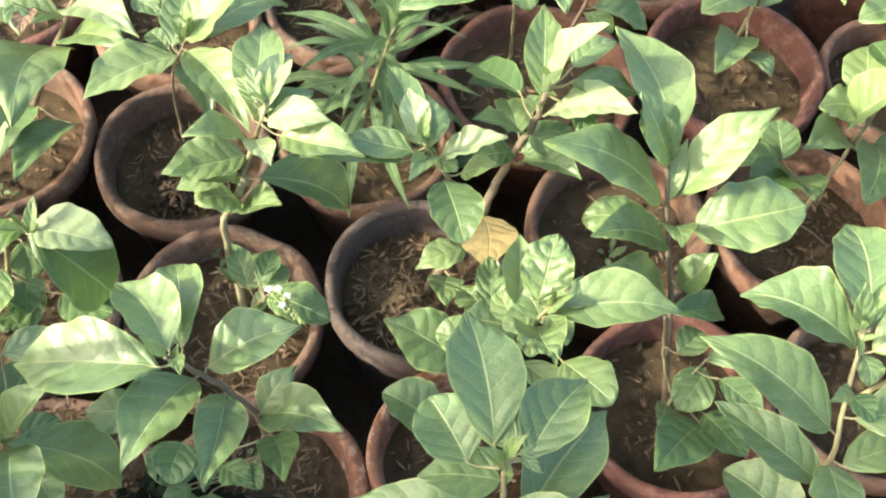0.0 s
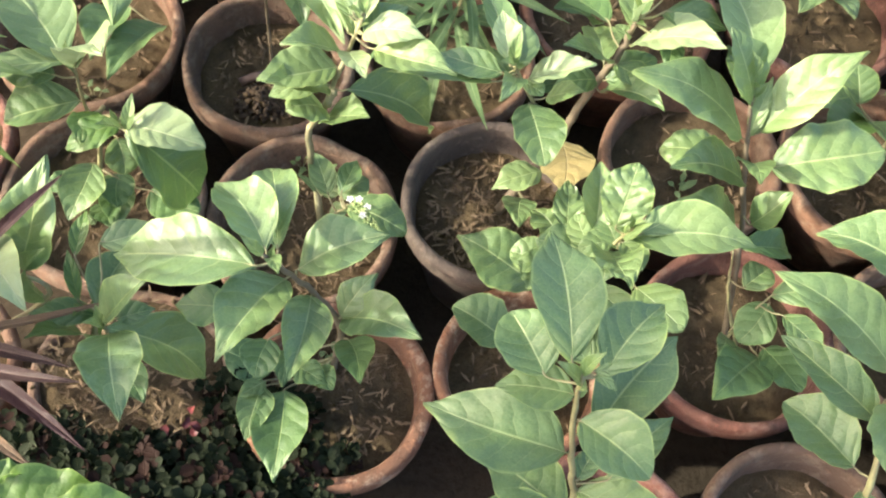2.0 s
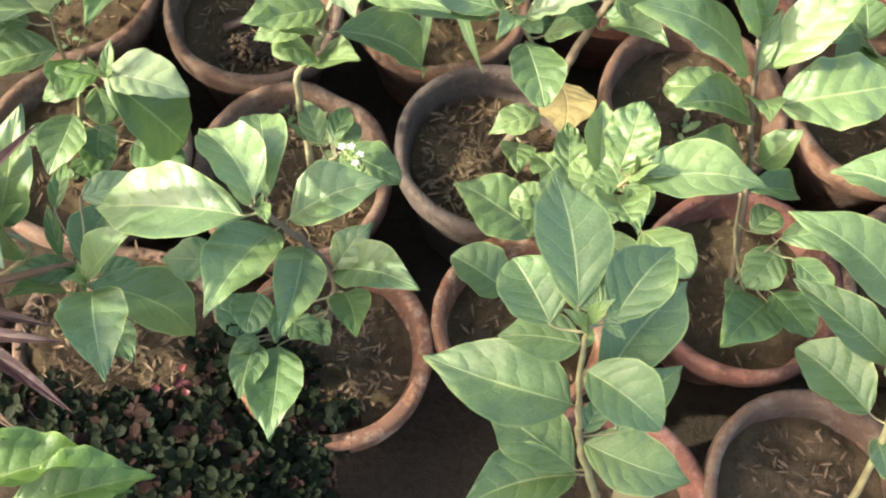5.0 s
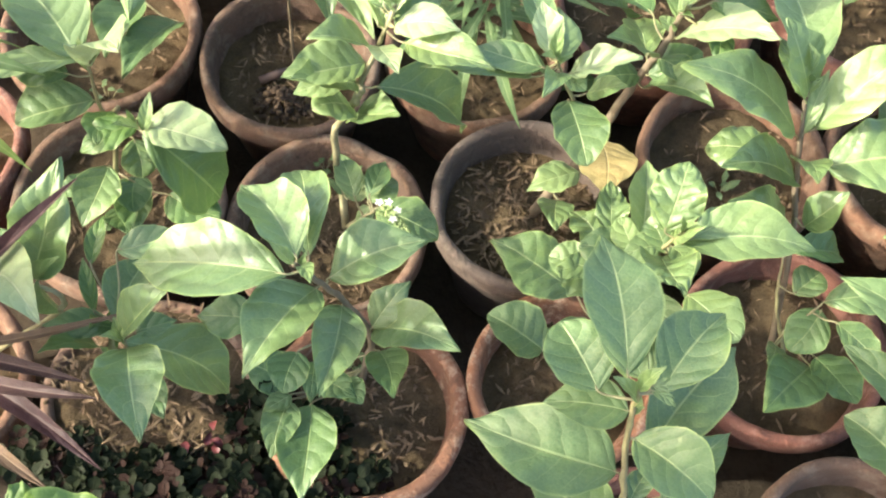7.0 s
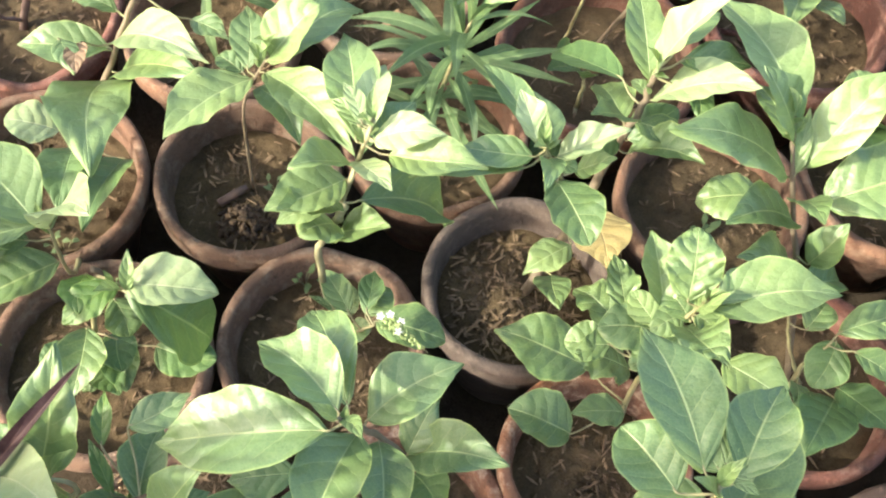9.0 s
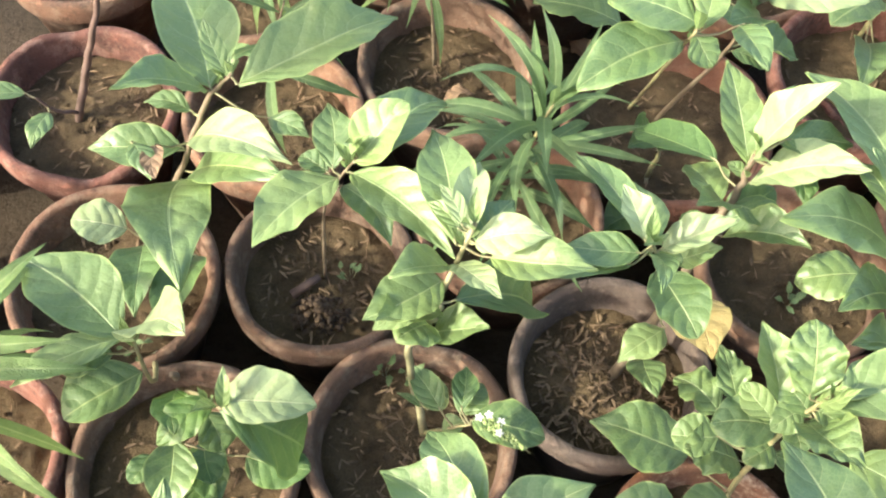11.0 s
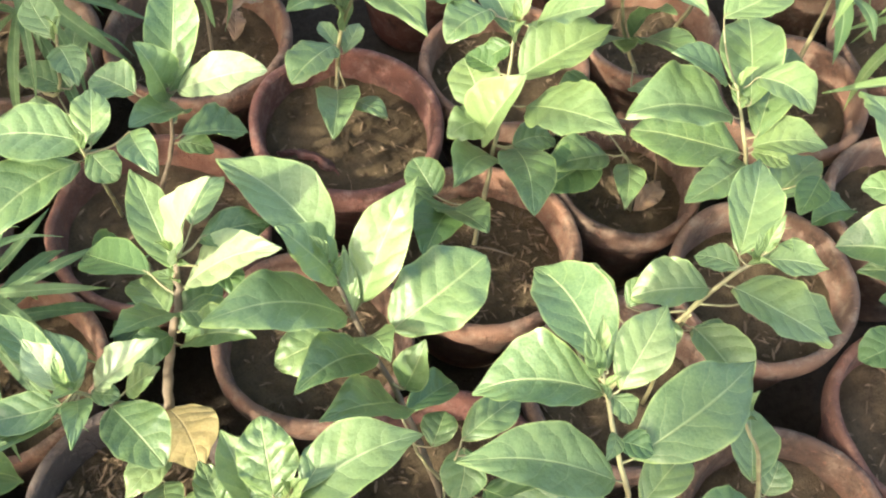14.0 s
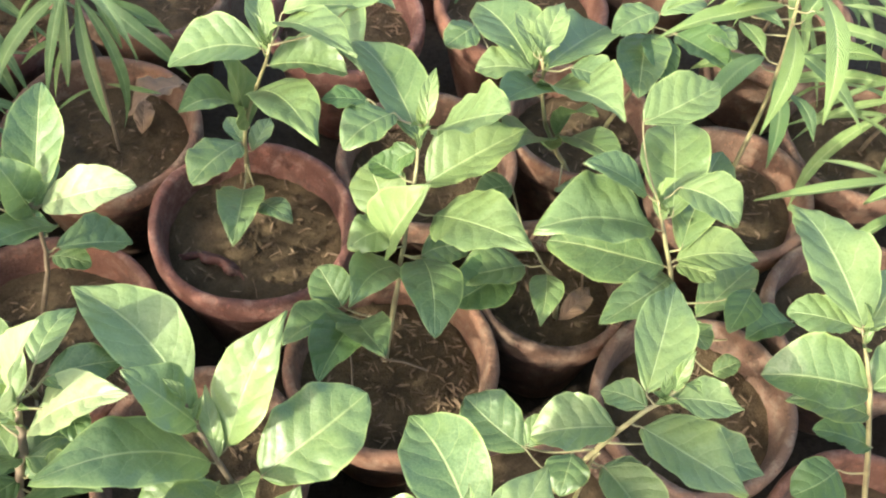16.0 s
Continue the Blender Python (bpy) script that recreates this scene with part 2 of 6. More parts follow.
def blade(bm, m, length, width, bow, fold, ripple, curl, seed, rows=26, cols=6, blunt=0.80, mat=0, veins=6.0):
    """A leaf blade from m's origin along its x: elliptic outline with a drawn-out tip, folded along the midrib, arched,
    quilted between the side veins, with a rippled and slightly nicked margin."""
    r = random.Random(seed)
    ph, ph2, k1 = r.uniform(0, 6.3), r.uniform(0, 6.3), r.uniform(1.6, 2.8)
    uv = bm.loops.layers.uv.verify()
    skew = r.uniform(-0.06, 0.06)
    twist = r.uniform(-0.35, 0.35)
    k3 = r.uniform(4.5, 7.0)
    drawn, plump = blunt > 0.7, blunt < 0.6
    peak = r.uniform(0.80, 0.95) if drawn else r.uniform(0.9, 1.1)
    full = r.uniform(0.74, 0.92) if drawn else r.uniform(0.55, 0.66) if plump else r.uniform(0.62, 0.78)
    acumen = r.uniform(0.25, 0.5) if drawn else 0.05 if plump else r.uniform(0.08, 0.25)
    quilt = 0.010 * width * r.uniform(0.5, 1.2) * min(1.0, (width / 0.06) ** 1.5) if rows > 20 else 0.0
    droop = r.uniform(0.0, 0.10)
    share = min(1.0, 0.42 + 0.58 * length / 0.11) if rows > 20 else 1.0
    grid = []
    for i in range(rows + 1):
        u = 1 - (1 - i / rows) ** 1.1
        half = 0.5 * width * max(0.0, math.sin(math.pi * u ** peak)) ** full * (1 - acumen * smooth_step(u, 0.66, 1.0)) + 0.0004
        line = []
        for j in range(-cols, cols + 1):
            v = j / cols
            side = 0.0 if v > 0 else 1.7
            wob = 1 + 0.035 * math.sin(7 * u + ph + side) + 0.018 * math.sin(19 * u + ph2 + side)
            y = half * v * wob
            cup = abs(y) * fold * (0.6 + 0.4 * abs(v)) - droop * width * abs(v) ** 3
            z = bow * length * math.sin(math.pi * u ** 0.85) + cup - curl * length * (max(0, u - 0.6) ** 2 - 0.16 * u)
            z += ripple * width * abs(v) ** 2 * math.sin(2 * math.pi * k1 * u + ph + side) * math.sin(math.pi * u)
            z += 0.35 * ripple * width * abs(v) ** 3 * math.sin(2 * math.pi * k3 * u + ph2 + side)
            z += quilt * 2.2 * abs(v) ** 0.7 * (1 - abs(v)) * math.sin(2 * math.pi * (veins * (share * u - 0.22 * abs(v) ** 1.4) - 0.25)) * math.sin(math.pi * u) ** 0.5
            z += y * math.tan(twist * (u - 0.4))
            x = length * u
            line.append((bm.verts.new(m @ Vector((x, y * (1 - 0.25 * fold * fold) + skew * length * math.sin(math.pi * u), z))), (share * u, 0.5 + 0.5 * v)))
        grid.append(line)
    for a, b in zip(grid, grid[1:]):
        for j in range(2 * cols):
            quad = (a[j], b[j], b[j + 1], a[j + 1])
            f = bm.faces.new([q[0] for q in quad])
            f.material_index = mat
            for loop, q in zip(f.loops, quad):
                loop[uv].uv = q[1]


def axis_pose(base, azimuth, rise, roll=0.0):
    """x along the given direction, y level, then rolled about x."""
    return Matrix.Translation(base) @ Matrix.Rotation(radians(azimuth), 4, "Z") @ Matrix.Rotation(radians(-rise), 4, "Y") @ Matrix.Rotation(radians(roll), 4, "X")


class Shrub:
    """A plant: an empty at its root with a stem and leaves as parts."""

    def __init__(self, name, label, category, points, radius, wood="green", group=""):
        self.root = Vector(points[0])
        self.ob = tagged(new(name), label, category, group)
        self.ob.location = self.root
        self.lines = []
        self.branch(points, radius, wood)

    def branch(self, points, radius, wood="green"):
        line = spline(points)
        self.lines.append(line)
        bm = bmesh.new()
        n = len(line) - 1
        jit = [Vector((rng.uniform(-1, 1), rng.uniform(-1, 1), 0)) * radius * 0.3 for _ in line]
        start = line[0] - Vector((0, 0, 0.012)) if len(self.lines) == 1 else line[0]
        pts = [start - self.root] + [p + j - self.root for p, j in zip(line[1:], jit)]
        tube(bm, pts, [radius * (1 - 0.55 * i / n) * (1.12 if i % 3 == 0 else 1.0) for i in range(n + 1)])
        mesh_object("stem" if len(self.lines) == 1 else "branch", bm, [STEM[wood]], self.ob)

    def leaf(self, s, stalk, azimuth, rise, length, width, kind="mature", bow=None, fold=None, roll=None, ripple=None, curl=None, limb=0, label="", blunt=0.80):
        r = random.Random(int(s * 1000) + int(azimuth) * 7 + int(length * 1e4))
        foot = along(self.lines[limb], s) - self.root
        base = foot + Vector(stalk)
        bow = r.uniform(0.02, 0.10) if bow is None else bow
        fold = r.uniform(0.28, 0.68) * (1 if length > 0.075 else 0.6) if fold is None else fold
        roll = r.uniform(-10, 10) if roll is None else roll
        ripple = r.uniform(0.02, 0.06) if ripple is None else ripple
        curl = r.uniform(0.0, 0.6) if curl is None else curl
        bm = bmesh.new()
        m = axis_pose(base, azimuth, rise, roll)
        blade(bm, m, length, width, bow, fold, ripple, curl, r.random(), blunt=blunt)
        ahead = m.to_3x3() @ Vector((1, 0, 0))
        mid = foot.lerp(base, 0.6) + Vector((0, 0, -0.15 * (base - foot).length))
        tip = base + ahead * length * 0.1 + (m.to_3x3() @ Vector((0, 0, 1))) * (bow * length * 0.38 - 0.0006)
        line = spline([foot, mid, base - ahead * 0.001, tip], 3)
        k = len(line) - 1
        ob = mesh_object("leaf", bm, [LEAF[kind]], self.ob, label)
        bm = bmesh.new()
        tube(bm, line, [0.0014 - 0.0007 * i / k for i in range(k + 1)], 5)
        mesh_object("stalk", bm, [STEM["green"]], ob)
        return ob

    def grow(self, base, tip, width, kind="mature", **shape):
        """A leaf whose blade runs from base to tip, on a stalk from the nearest stem a little further down."""
        base, run = Vector(base), Vector(tip) - Vector(base)
        reach = []
        for limb, line in enumerate(self.lines):
            for k in range(101):
                gap = along(line, k / 100) - base
                reach.append((gap.length + 0.5 * max(0.0, gap.z + 0.004), limb, k / 100))
        _, limb, s = min(reach)
        stalk = base - along(self.lines[limb], s)
        azimuth = math.degrees(math.atan2(run.y, run.x))
        rise = math.degrees(math.asin(run.z / run.length))
        return self.leaf(s, stalk, azimuth, rise, run.length, width, kind, limb=limb, **shape)

    def sprout(self, limb, seed):
        """The youngest leaves, upright at a shoot's tip."""
        r = random.Random(seed)
        turn = r.uniform(0, 360)
        for k in range(4):
            size = r.uniform(0.022, 0.045) * (1 if k < 2 else 0.7)
            self.leaf(1.0 - 0.03 * k, (0, 0, 0.002), turn + 137 * k, r.uniform(45, 75), size, size * 0.36, "fresh", fold=0.6, limb=limb)


# ---- ground ----
bm = bmesh.new()
span, count = 1.6, 60
rows = []
for i in range(count + 1):
    row = []
    for j in range(count + 1):
        x, y = 0.25 + span * (2 * i / count - 1), 0.9 + span * (2 * j / count - 1)
        row.append(bm.verts.new((x, y, 0.012 * noise.noise(Vector((x * 6, y * 6, 0))) - 0.012)))
    rows.append(row)
for a, b in zip(rows, rows[1:]):
    for j in range(count):
        bm.faces.new((a[j], b[j], b[j + 1], a[j + 1]))
edge = [e for e in bm.edges if e.is_boundary]
out = bmesh.ops.extrude_edge_only(bm, edges=edge)["geom"]
for v in (g for g in out if isinstance(g, bmesh.types.BMVert)):
    d = Vector((v.co.x - 0.25, v.co.y - 0.9, 0))
    v.co = Vector((0.25, 0.9, -0.012)) + d * 250
ground = mesh_object("ground", bm, [DARK_GROUND])
tagged(ground, "dark damp bare earth under the crowded pots", "ground", kind="structure")


# ---- pots ----
def pot(x, y, rim, radius, tone, depth=0.045, litter=60, seed=0, chip=0.0, label="", lip=0.0125):
    """A thrown clay pot with a rolled lip, filled with soil and husks."""
    r = random.Random(seed)
    ob = tagged(new("clay_pot"), label, "flower pot", "pots on the nursery floor")
    ob.location = (x, y, 0)
    sides = 72
    t = lip
    outer = [(0.0, 0.004), (0.60, 0.0), (0.63, 0.006), (0.90, rim - 0.048), (0.925, rim - 0.044), (0.975, rim - 0.040), (0.995, rim - 0.032), (1.0, rim - 0.012), (0.99, rim - 0.003), (0.965, rim)]
    inner = [(-t, rim - 0.001), (-t - 0.002, rim - 0.006), (-t - 0.004, rim - 0.02), (-t - 0.012, rim - depth - 0.025)]
    profile = [(radius * a, z) for a, z in outer] + [(radius + a, z) for a, z in inner]
    bm = bmesh.new()
    ax, ph = r.uniform(0.985, 1.015), r.uniform(0, 6.3)
    rings = []
    for k in range(sides):
        a = 2 * math.pi * k / sides
        wob = 1 + 0.008 * math.sin(2 * a + ph) + 0.004 * math.sin(5 * a + ph * 2)
        dip = 0.0018 * math.sin(3 * a + ph) + chip * 0.012 * max(0, math.sin(a * 2 + ph)) ** 8 + 0.0008 * noise.noise(Vector((7 * math.cos(a), 7 * math.sin(a), seed))) + 0.0004 * noise.noise(Vector((21 * math.cos(a), 21 * math.sin(a), seed)))
        ring = []
        for i, (d, z) in enumerate(profile):
            grain = 0.0008 * noise.noise(Vector((9 * math.cos(a), 9 * math.sin(a), z * 60 + seed))) + 0.0004 * noise.noise(Vector((23 * math.cos(a), 23 * math.sin(a), z * 90 + seed)))
            ring.append(bm.verts.new(((d * wob + grain) * math.cos(a) * ax, (d * wob + grain) * math.sin(a) / ax, z - (dip if z > rim - 0.03 else 0))))
        rings.append(ring)
    for k in range(sides):
        a, b = rings[k], rings[(k + 1) % sides]
        for i in range(len(profile) - 1):
            bm.faces.new((a[i], b[i], b[i + 1], a[i + 1]))
    bmesh.ops.remove_doubles(bm, verts=bm.verts, dist=1e-5)
    bmesh.ops.recalc_face_normals(bm, faces=bm.faces)
    mesh_object("body", bm, [CLAY[tone]], ob)
    # soil
    bm = bmesh.new()
    level = rim - depth
    rs = radius - t - 0.006
    if depth < 0.01:
        level, rs = rim + 0.001, radius + 0.002
    centre = bm.verts.new((0, 0, level + 0.004))
    last = None
    for i in range(1, 21):
        ring = []
        for k in range(64):
            a = 2 * math.pi * k / 64
            d = rs * i / 20
            q = Vector((d * math.cos(a), d * math.sin(a), 0))
            h = 0.007 * noise.noise(q * 22 + Vector((seed, 0, 0))) + 0.005 * noise.noise(q * 75 + Vector((0, seed, 0))) + 0.003 * noise.noise(q * 160) - (0.022 if depth < 0.01 else 0.004) * (i / 20) ** 6
            ring.append(bm.verts.new((q.x, q.y, level + h)))
        for k in range(64):
            if last is None:
                bm.faces.new((centre, ring[k], ring[(k + 1) % 64]))
            else:
                bm.faces.new((last[k], ring[k], ring[(k + 1) % 64], last[(k + 1) % 64]))
        last = ring
    mesh_object("soil", bm, [SOIL], ob)
    # husks and crumbs lying on it
    bm = bmesh.new()
    cx, cy = r.uniform(-0.3, 0.3) * rs, r.uniform(-0.3, 0.3) * rs
    for _ in range(int(litter * 2.6)):
        a, d = r.uniform(0, 6.3), rs * min(0.94, math.sqrt(r.random()) * r.uniform(0.75, 1.0))
        px, py = cx * (1 - d / rs) + d * math.cos(a), cy * (1 - d / rs) + d * math.sin(a)
        q = Vector((px, py, 0))
        z = level + 0.007 * noise.noise(q * 22 + Vector((seed, 0, 0))) + 0.002
        l, w = r.uniform(0.006, 0.024) * r.uniform(0.55, 1.0), r.uniform(0.0007, 0.0020)
        m = axis_pose(Vector((px, py, z)), r.uniform(0, 360), r.uniform(-14, 22), r.uniform(-30, 30))
        c = [(-l / 2, -w * 0.4, 0), (0, -w, 0.0006), (l / 2, -w * 0.3, 0), (l / 2, w * 0.3, 0), (0, w, 0.0006), (-l / 2, w * 0.4, 0)]
        lo = [bm.verts.new(m @ Vector(v)) for v in c]
        hi = [bm.verts.new(m @ (Vector(v) + Vector((0, 0, w * 0.8)))) for v in c]
        bm.faces.new(hi)
        for k in range(6):
            bm.faces.new((lo[k], lo[(k + 1) % 6], hi[(k + 1) % 6], hi[k]))
    for _ in range(20 + litter):
        a, d = r.uniform(0, 6.3), rs * r.uniform(0, 0.95)
        s = r.uniform(0.0012, 0.0055) * r.uniform(0.5, 1.0)
        m = Matrix.Translation((d * math.cos(a), d * math.sin(a), level + s * 0.4)) @ Matrix.Rotation(r.uniform(0, 3), 4, (r.random(), r.random(), 0.3)) @ Matrix.Diagonal((s, s * r.uniform(0.6, 1), s * r.uniform(0.5, 0.9), 1))
        for f in bmesh.ops.create_icosphere(bm, subdivisions=1, radius=1, matrix=m)["verts"]:
            for g in f.link_faces:
                g.material_index = 1
    if litter:
        mesh_object("husk_litter", bm, [HUSK, SOIL], ob, smooth=False)["kind"] = "stuff"
    return ob


WORN = "worn brown clay pot with a chipped rim, filled with soil"
GREY = "weathered greyish brown clay pot with husks on its soil"
RED = "red clay pot with a pale lime bloom inside its rim"
FLAKED = "orange-brown clay pot with a pale flaking rim"
ORANGE = "bright orange clay pot with a smooth rounded rim"
pot(-0.237, 0.736, 0.189, 0.1255, "grey", 0.046, 70, 1, 1.0, GREY)
pot(0.279, 1.444, 0.202, 0.1344, "worn", 0.046, 34, 2, 0.2, WORN)
pot(-0.334, 0.959, 0.197, 0.1192, "grey", 0.046, 50, 3, 0.2, GREY)
pot(-0.003, 0.797, 0.219, 0.1180, "slate", 0.046, 150, 4, 1.0, "dark slate-brown clay pot strewn with husks")
pot(1.041, 1.034, 0.199, 0.1180, "worn", 0.046, 34, 5, 0.2, WORN)
pot(0.068, 0.583, 0.212, 0.1087, "flaked", 0.046, 50, 6, 0.2, WORN)
pot(1.286, 1.049, 0.200, 0.1283, "worn", 0.046, 34, 7, 1.0, WORN)
pot(-0.146, 0.514, 0.198, 0.1170, "flaked", 0.034, 90, 8, 0.2, FLAKED, 0.016)
pot(0.936, 1.467, 0.205, 0.1350, "orange", 0.046, 34, 9, 0.2, ORANGE)
pot(0.133, 1.161, 0.193, 0.1425, "orange", 0.046, 34, 10, 1.0, ORANGE)
pot(-0.393, 1.192, 0.199, 0.1220, "worn", 0.046, 60, 11, 0.2, WORN)
pot(0.415, 1.213, 0.210, 0.1345, "red", 0.046, 32, 12, 0.2, RED)
pot(-0.643, 1.222, 0.201, 0.1303, "red", 0.046, 34, 13, 1.0, RED)
pot(0.412, 0.426, 0.208, 0.1268, "grey", 0.046, 35, 14, 0.2, GREY)
pot(0.657, 0.487, 0.200, 0.1260, "worn", 0.046, 34, 15, 0.2, WORN)
pot(0.328, 0.686, 0.186, 0.1267, "red", 0.046, 30, 16, 1.0, RED)
pot(0.252, 0.924, 0.202, 0.1240, "worn", 0.046, 34, 17, 0.2, WORN)
pot(-0.158, 1.269, 0.196, 0.1258, "grey", 0.046, 60, 18, 0.2, GREY)
pot(-0.097, 1.028, 0.194, 0.1232, "worn", 0.046, 34, 19, 1.0, WORN)
pot(-0.490, 0.717, 0.195, 0.1285, "grey", 0.034, 55, 20, 0.2, GREY)
pot(-0.584, 0.958, 0.200, 0.1309, "worn", 0.046, 34, 21, 0.2, WORN)
pot(0.575, 0.721, 0.199, 0.1230, "grey", 0.046, 34, 22, 1.0, GREY)
pot(0.503, 0.964, 0.200, 0.1310, "worn", 0.046, 70, 23, 0.2, WORN)
pot(0.738, 0.990, 0.196, 0.1052, "worn", 0.046, 25, 24, 0.2, WORN)
pot(0.817, 0.774, 0.204, 0.1262, "grey", 0.046, 34, 25, 1.0, GREY)
pot(0.672, 1.236, 0.199, 0.1245, "worn", 0.046, 34, 26, 0.2, WORN)
pot(1.090, 0.796, 0.196, 0.1262, "grey", 0.046, 34, 27, 0.2, GREY)
pot(0.905, 0.532, 0.197, 0.1269, "orange", 0.046, 34, 28, 1.0, ORANGE)
pot(0.907, 1.220, 0.200, 0.1120, "worn", 0.046, 34, 29, 0.2, WORN)
pot(-0.389, 0.489, 0.175, 0.1220, "grey", 0.004, 150, 30, 0.2, GREY)
pot(-0.645, 0.460, 0.180, 0.1200, "worn", 0.046, 34, 31, 1.0, WORN)
pot(-0.275, 0.272, 0.165, 0.1180, "red", 0.046, 34, 32, 0.2, RED)
pot(-0.207, 1.515, 0.200, 0.1220, "worn", 0.046, 34, 33, 0.2, WORN)
pot(0.036, 1.523, 0.200, 0.1220, "grey", 0.046, 34, 34, 1.0, GREY)
pot(0.420, 1.700, 0.200, 0.1220, "worn", 0.046, 34, 35, 0.2, WORN)
pot(0.670, 1.530, 0.200, 0.1220, "red", 0.046, 34, 36, 0.2, RED)
pot(-0.435, 1.432, 0.200, 0.1220, "worn", 0.046, 34, 37, 1.0, WORN)
pot(1.306, 1.297, 0.200, 0.1220, "grey", 0.046, 34, 38, 0.2, GREY)
pot(1.189, 1.510, 0.200, 0.1220, "worn", 0.046, 34, 39, 0.2, WORN)
pot(-0.740, 0.740, 0.200, 0.1220, "red", 0.046, 34, 40, 1.0, RED)
pot(1.250, 0.608, 0.200, 0.1220, "worn", 0.046, 34, 41, 0.2, WORN)
pot(-0.880, 1.000, 0.200, 0.1220, "grey", 0.046, 34, 42, 0.2, GREY)
pot(-0.900, 1.280, 0.200, 0.1220, "worn", 0.046, 34, 43, 1.0, WORN)
pot(0.173, 1.724, 0.200, 0.1220, "red", 0.046, 34, 44, 0.2, RED)
pot(-0.080, 1.740, 0.200, 0.1220, "worn", 0.046, 34, 45, 0.2, WORN)
pot(-0.500, 0.130, 0.200, 0.1220, "grey", 0.046, 34, 46, 1.0, GREY)
pot(0.184, 0.384, 0.195, 0.1200, "red", 0.046, 50, 51, 0.2, RED)
pot(-0.667, 1.502, 0.200, 0.1220, "worn", 0.046, 34, 47, 0.2, WORN)
pot(0.930, 1.723, 0.200, 0.1220, "red", 0.046, 34, 48, 0.2, RED)
pot(1.425, 0.842, 0.200, 0.1220, "worn", 0.046, 34, 49, 1.0, WORN)
pot(1.529, 1.106, 0.200, 0.1220, "grey", 0.046, 34, 50, 0.2, GREY)

# ---- broad-leaved shrubs ----
SHRUB = "young shrub with broad glossy green leaves in a clay pot"

plant_a = Shrub("shrub", "bright green shrub with a knotty stem and sunlit crown", "shrub", [(-0.219, 0.757, 0.145), (-0.236, 0.788, 0.304), (-0.216, 0.791, 0.373), (-0.176, 0.813, 0.527)], 0.005, "pale", "young shrubs in pots")
plant_a.branch([(-0.219, 0.757, 0.145), (-0.205, 0.740, 0.197), (-0.175, 0.710, 0.291)], 0.0028)
plant_a.grow((-0.227, 0.800, 0.414), (-0.273, 0.765, 0.414), 0.036, "fresh")
plant_a.grow((-0.162, 0.794, 0.496), (-0.071, 0.762, 0.525), 0.055, "fresh")
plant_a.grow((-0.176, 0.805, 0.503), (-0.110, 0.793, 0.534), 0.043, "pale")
plant_a.grow((-0.189, 0.797, 0.407), (-0.095, 0.834, 0.285), 0.081, "mature")
plant_a.grow((-0.204, 0.802, 0.439), (-0.282, 0.757, 0.453), 0.061, "fresh")
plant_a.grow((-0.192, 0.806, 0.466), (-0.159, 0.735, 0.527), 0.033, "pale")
plant_a.grow((-0.198, 0.803, 0.467), (-0.256, 0.774, 0.506), 0.045, "fresh")
plant_a.grow((-0.213, 0.785, 0.360), (-0.160, 0.764, 0.413), 0.054, "fresh")
plant_a.grow((-0.215, 0.789, 0.370), (-0.249, 0.756, 0.412), 0.055, "fresh", blunt=0.5)
plant_a.grow((-0.213, 0.796, 0.408), (-0.270, 0.750, 0.465), 0.058, "fresh")
plant_a.grow((-0.193, 0.812, 0.495), (-0.206, 0.943, 0.495), 0.057, "fresh")
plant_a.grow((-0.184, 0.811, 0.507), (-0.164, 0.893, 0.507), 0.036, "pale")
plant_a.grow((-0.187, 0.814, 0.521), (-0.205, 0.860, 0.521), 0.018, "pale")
plant_a.grow((-0.190, 0.815, 0.515), (-0.216, 0.846, 0.515), 0.017, "fresh")
plant_a.grow((-0.174, 0.805, 0.505), (-0.135, 0.850, 0.505), 0.041, "mature")
plant_a.grow((-0.224, 0.760, 0.220), (-0.250, 0.770, 0.240), 0.008, "mature")
plant_a.grow((-0.204, 0.742, 0.253), (-0.236, 0.798, 0.253), 0.033, "mature")
plant_a.grow((-0.184, 0.726, 0.294), (-0.175, 0.774, 0.294), 0.029, "dark")
plant_a.grow((-0.174, 0.715, 0.289), (-0.099, 0.692, 0.289), 0.058, "mature", blunt=0.5)
plant_a.grow((-0.216, 0.757, 0.220), (-0.199, 0.781, 0.240), 0.034, "mature", blunt=0.5)
plant_a.grow((-0.185, 0.725, 0.284), (-0.158, 0.757, 0.284), 0.039, "mature", blunt=0.5)
plant_a.grow((-0.202, 0.728, 0.220), (-0.179, 0.731, 0.240), 0.029, "mature", blunt=0.5)

plant_b = Shrub("shrub", "small shrub on a thin bare stem", "shrub", [(-0.331, 0.967, 0.153), (-0.318, 0.933, 0.376), (-0.281, 0.913, 0.494)], 0.0022, "woody", "young shrubs in pots")
plant_b.grow((-0.302, 0.924, 0.442), (-0.386, 0.842, 0.451), 0.067, "fresh")
plant_b.grow((-0.288, 0.916, 0.462), (-0.194, 0.799, 0.490), 0.057, "fresh")
plant_b.grow((-0.298, 0.921, 0.431), (-0.251, 0.848, 0.431), 0.047, "mature")
plant_b.grow((-0.306, 0.926, 0.454), (-0.309, 0.998, 0.469), 0.043, "mature")
plant_b.grow((-0.283, 0.912, 0.486), (-0.229, 0.942, 0.538), 0.058, "fresh", blunt=0.5)
plant_b.grow((-0.264, 0.915, 0.492), (-0.187, 0.994, 0.469), 0.061, "mature")
plant_b.grow((-0.312, 0.929, 0.445), (-0.339, 0.951, 0.445), 0.029, "mature", blunt=0.5)

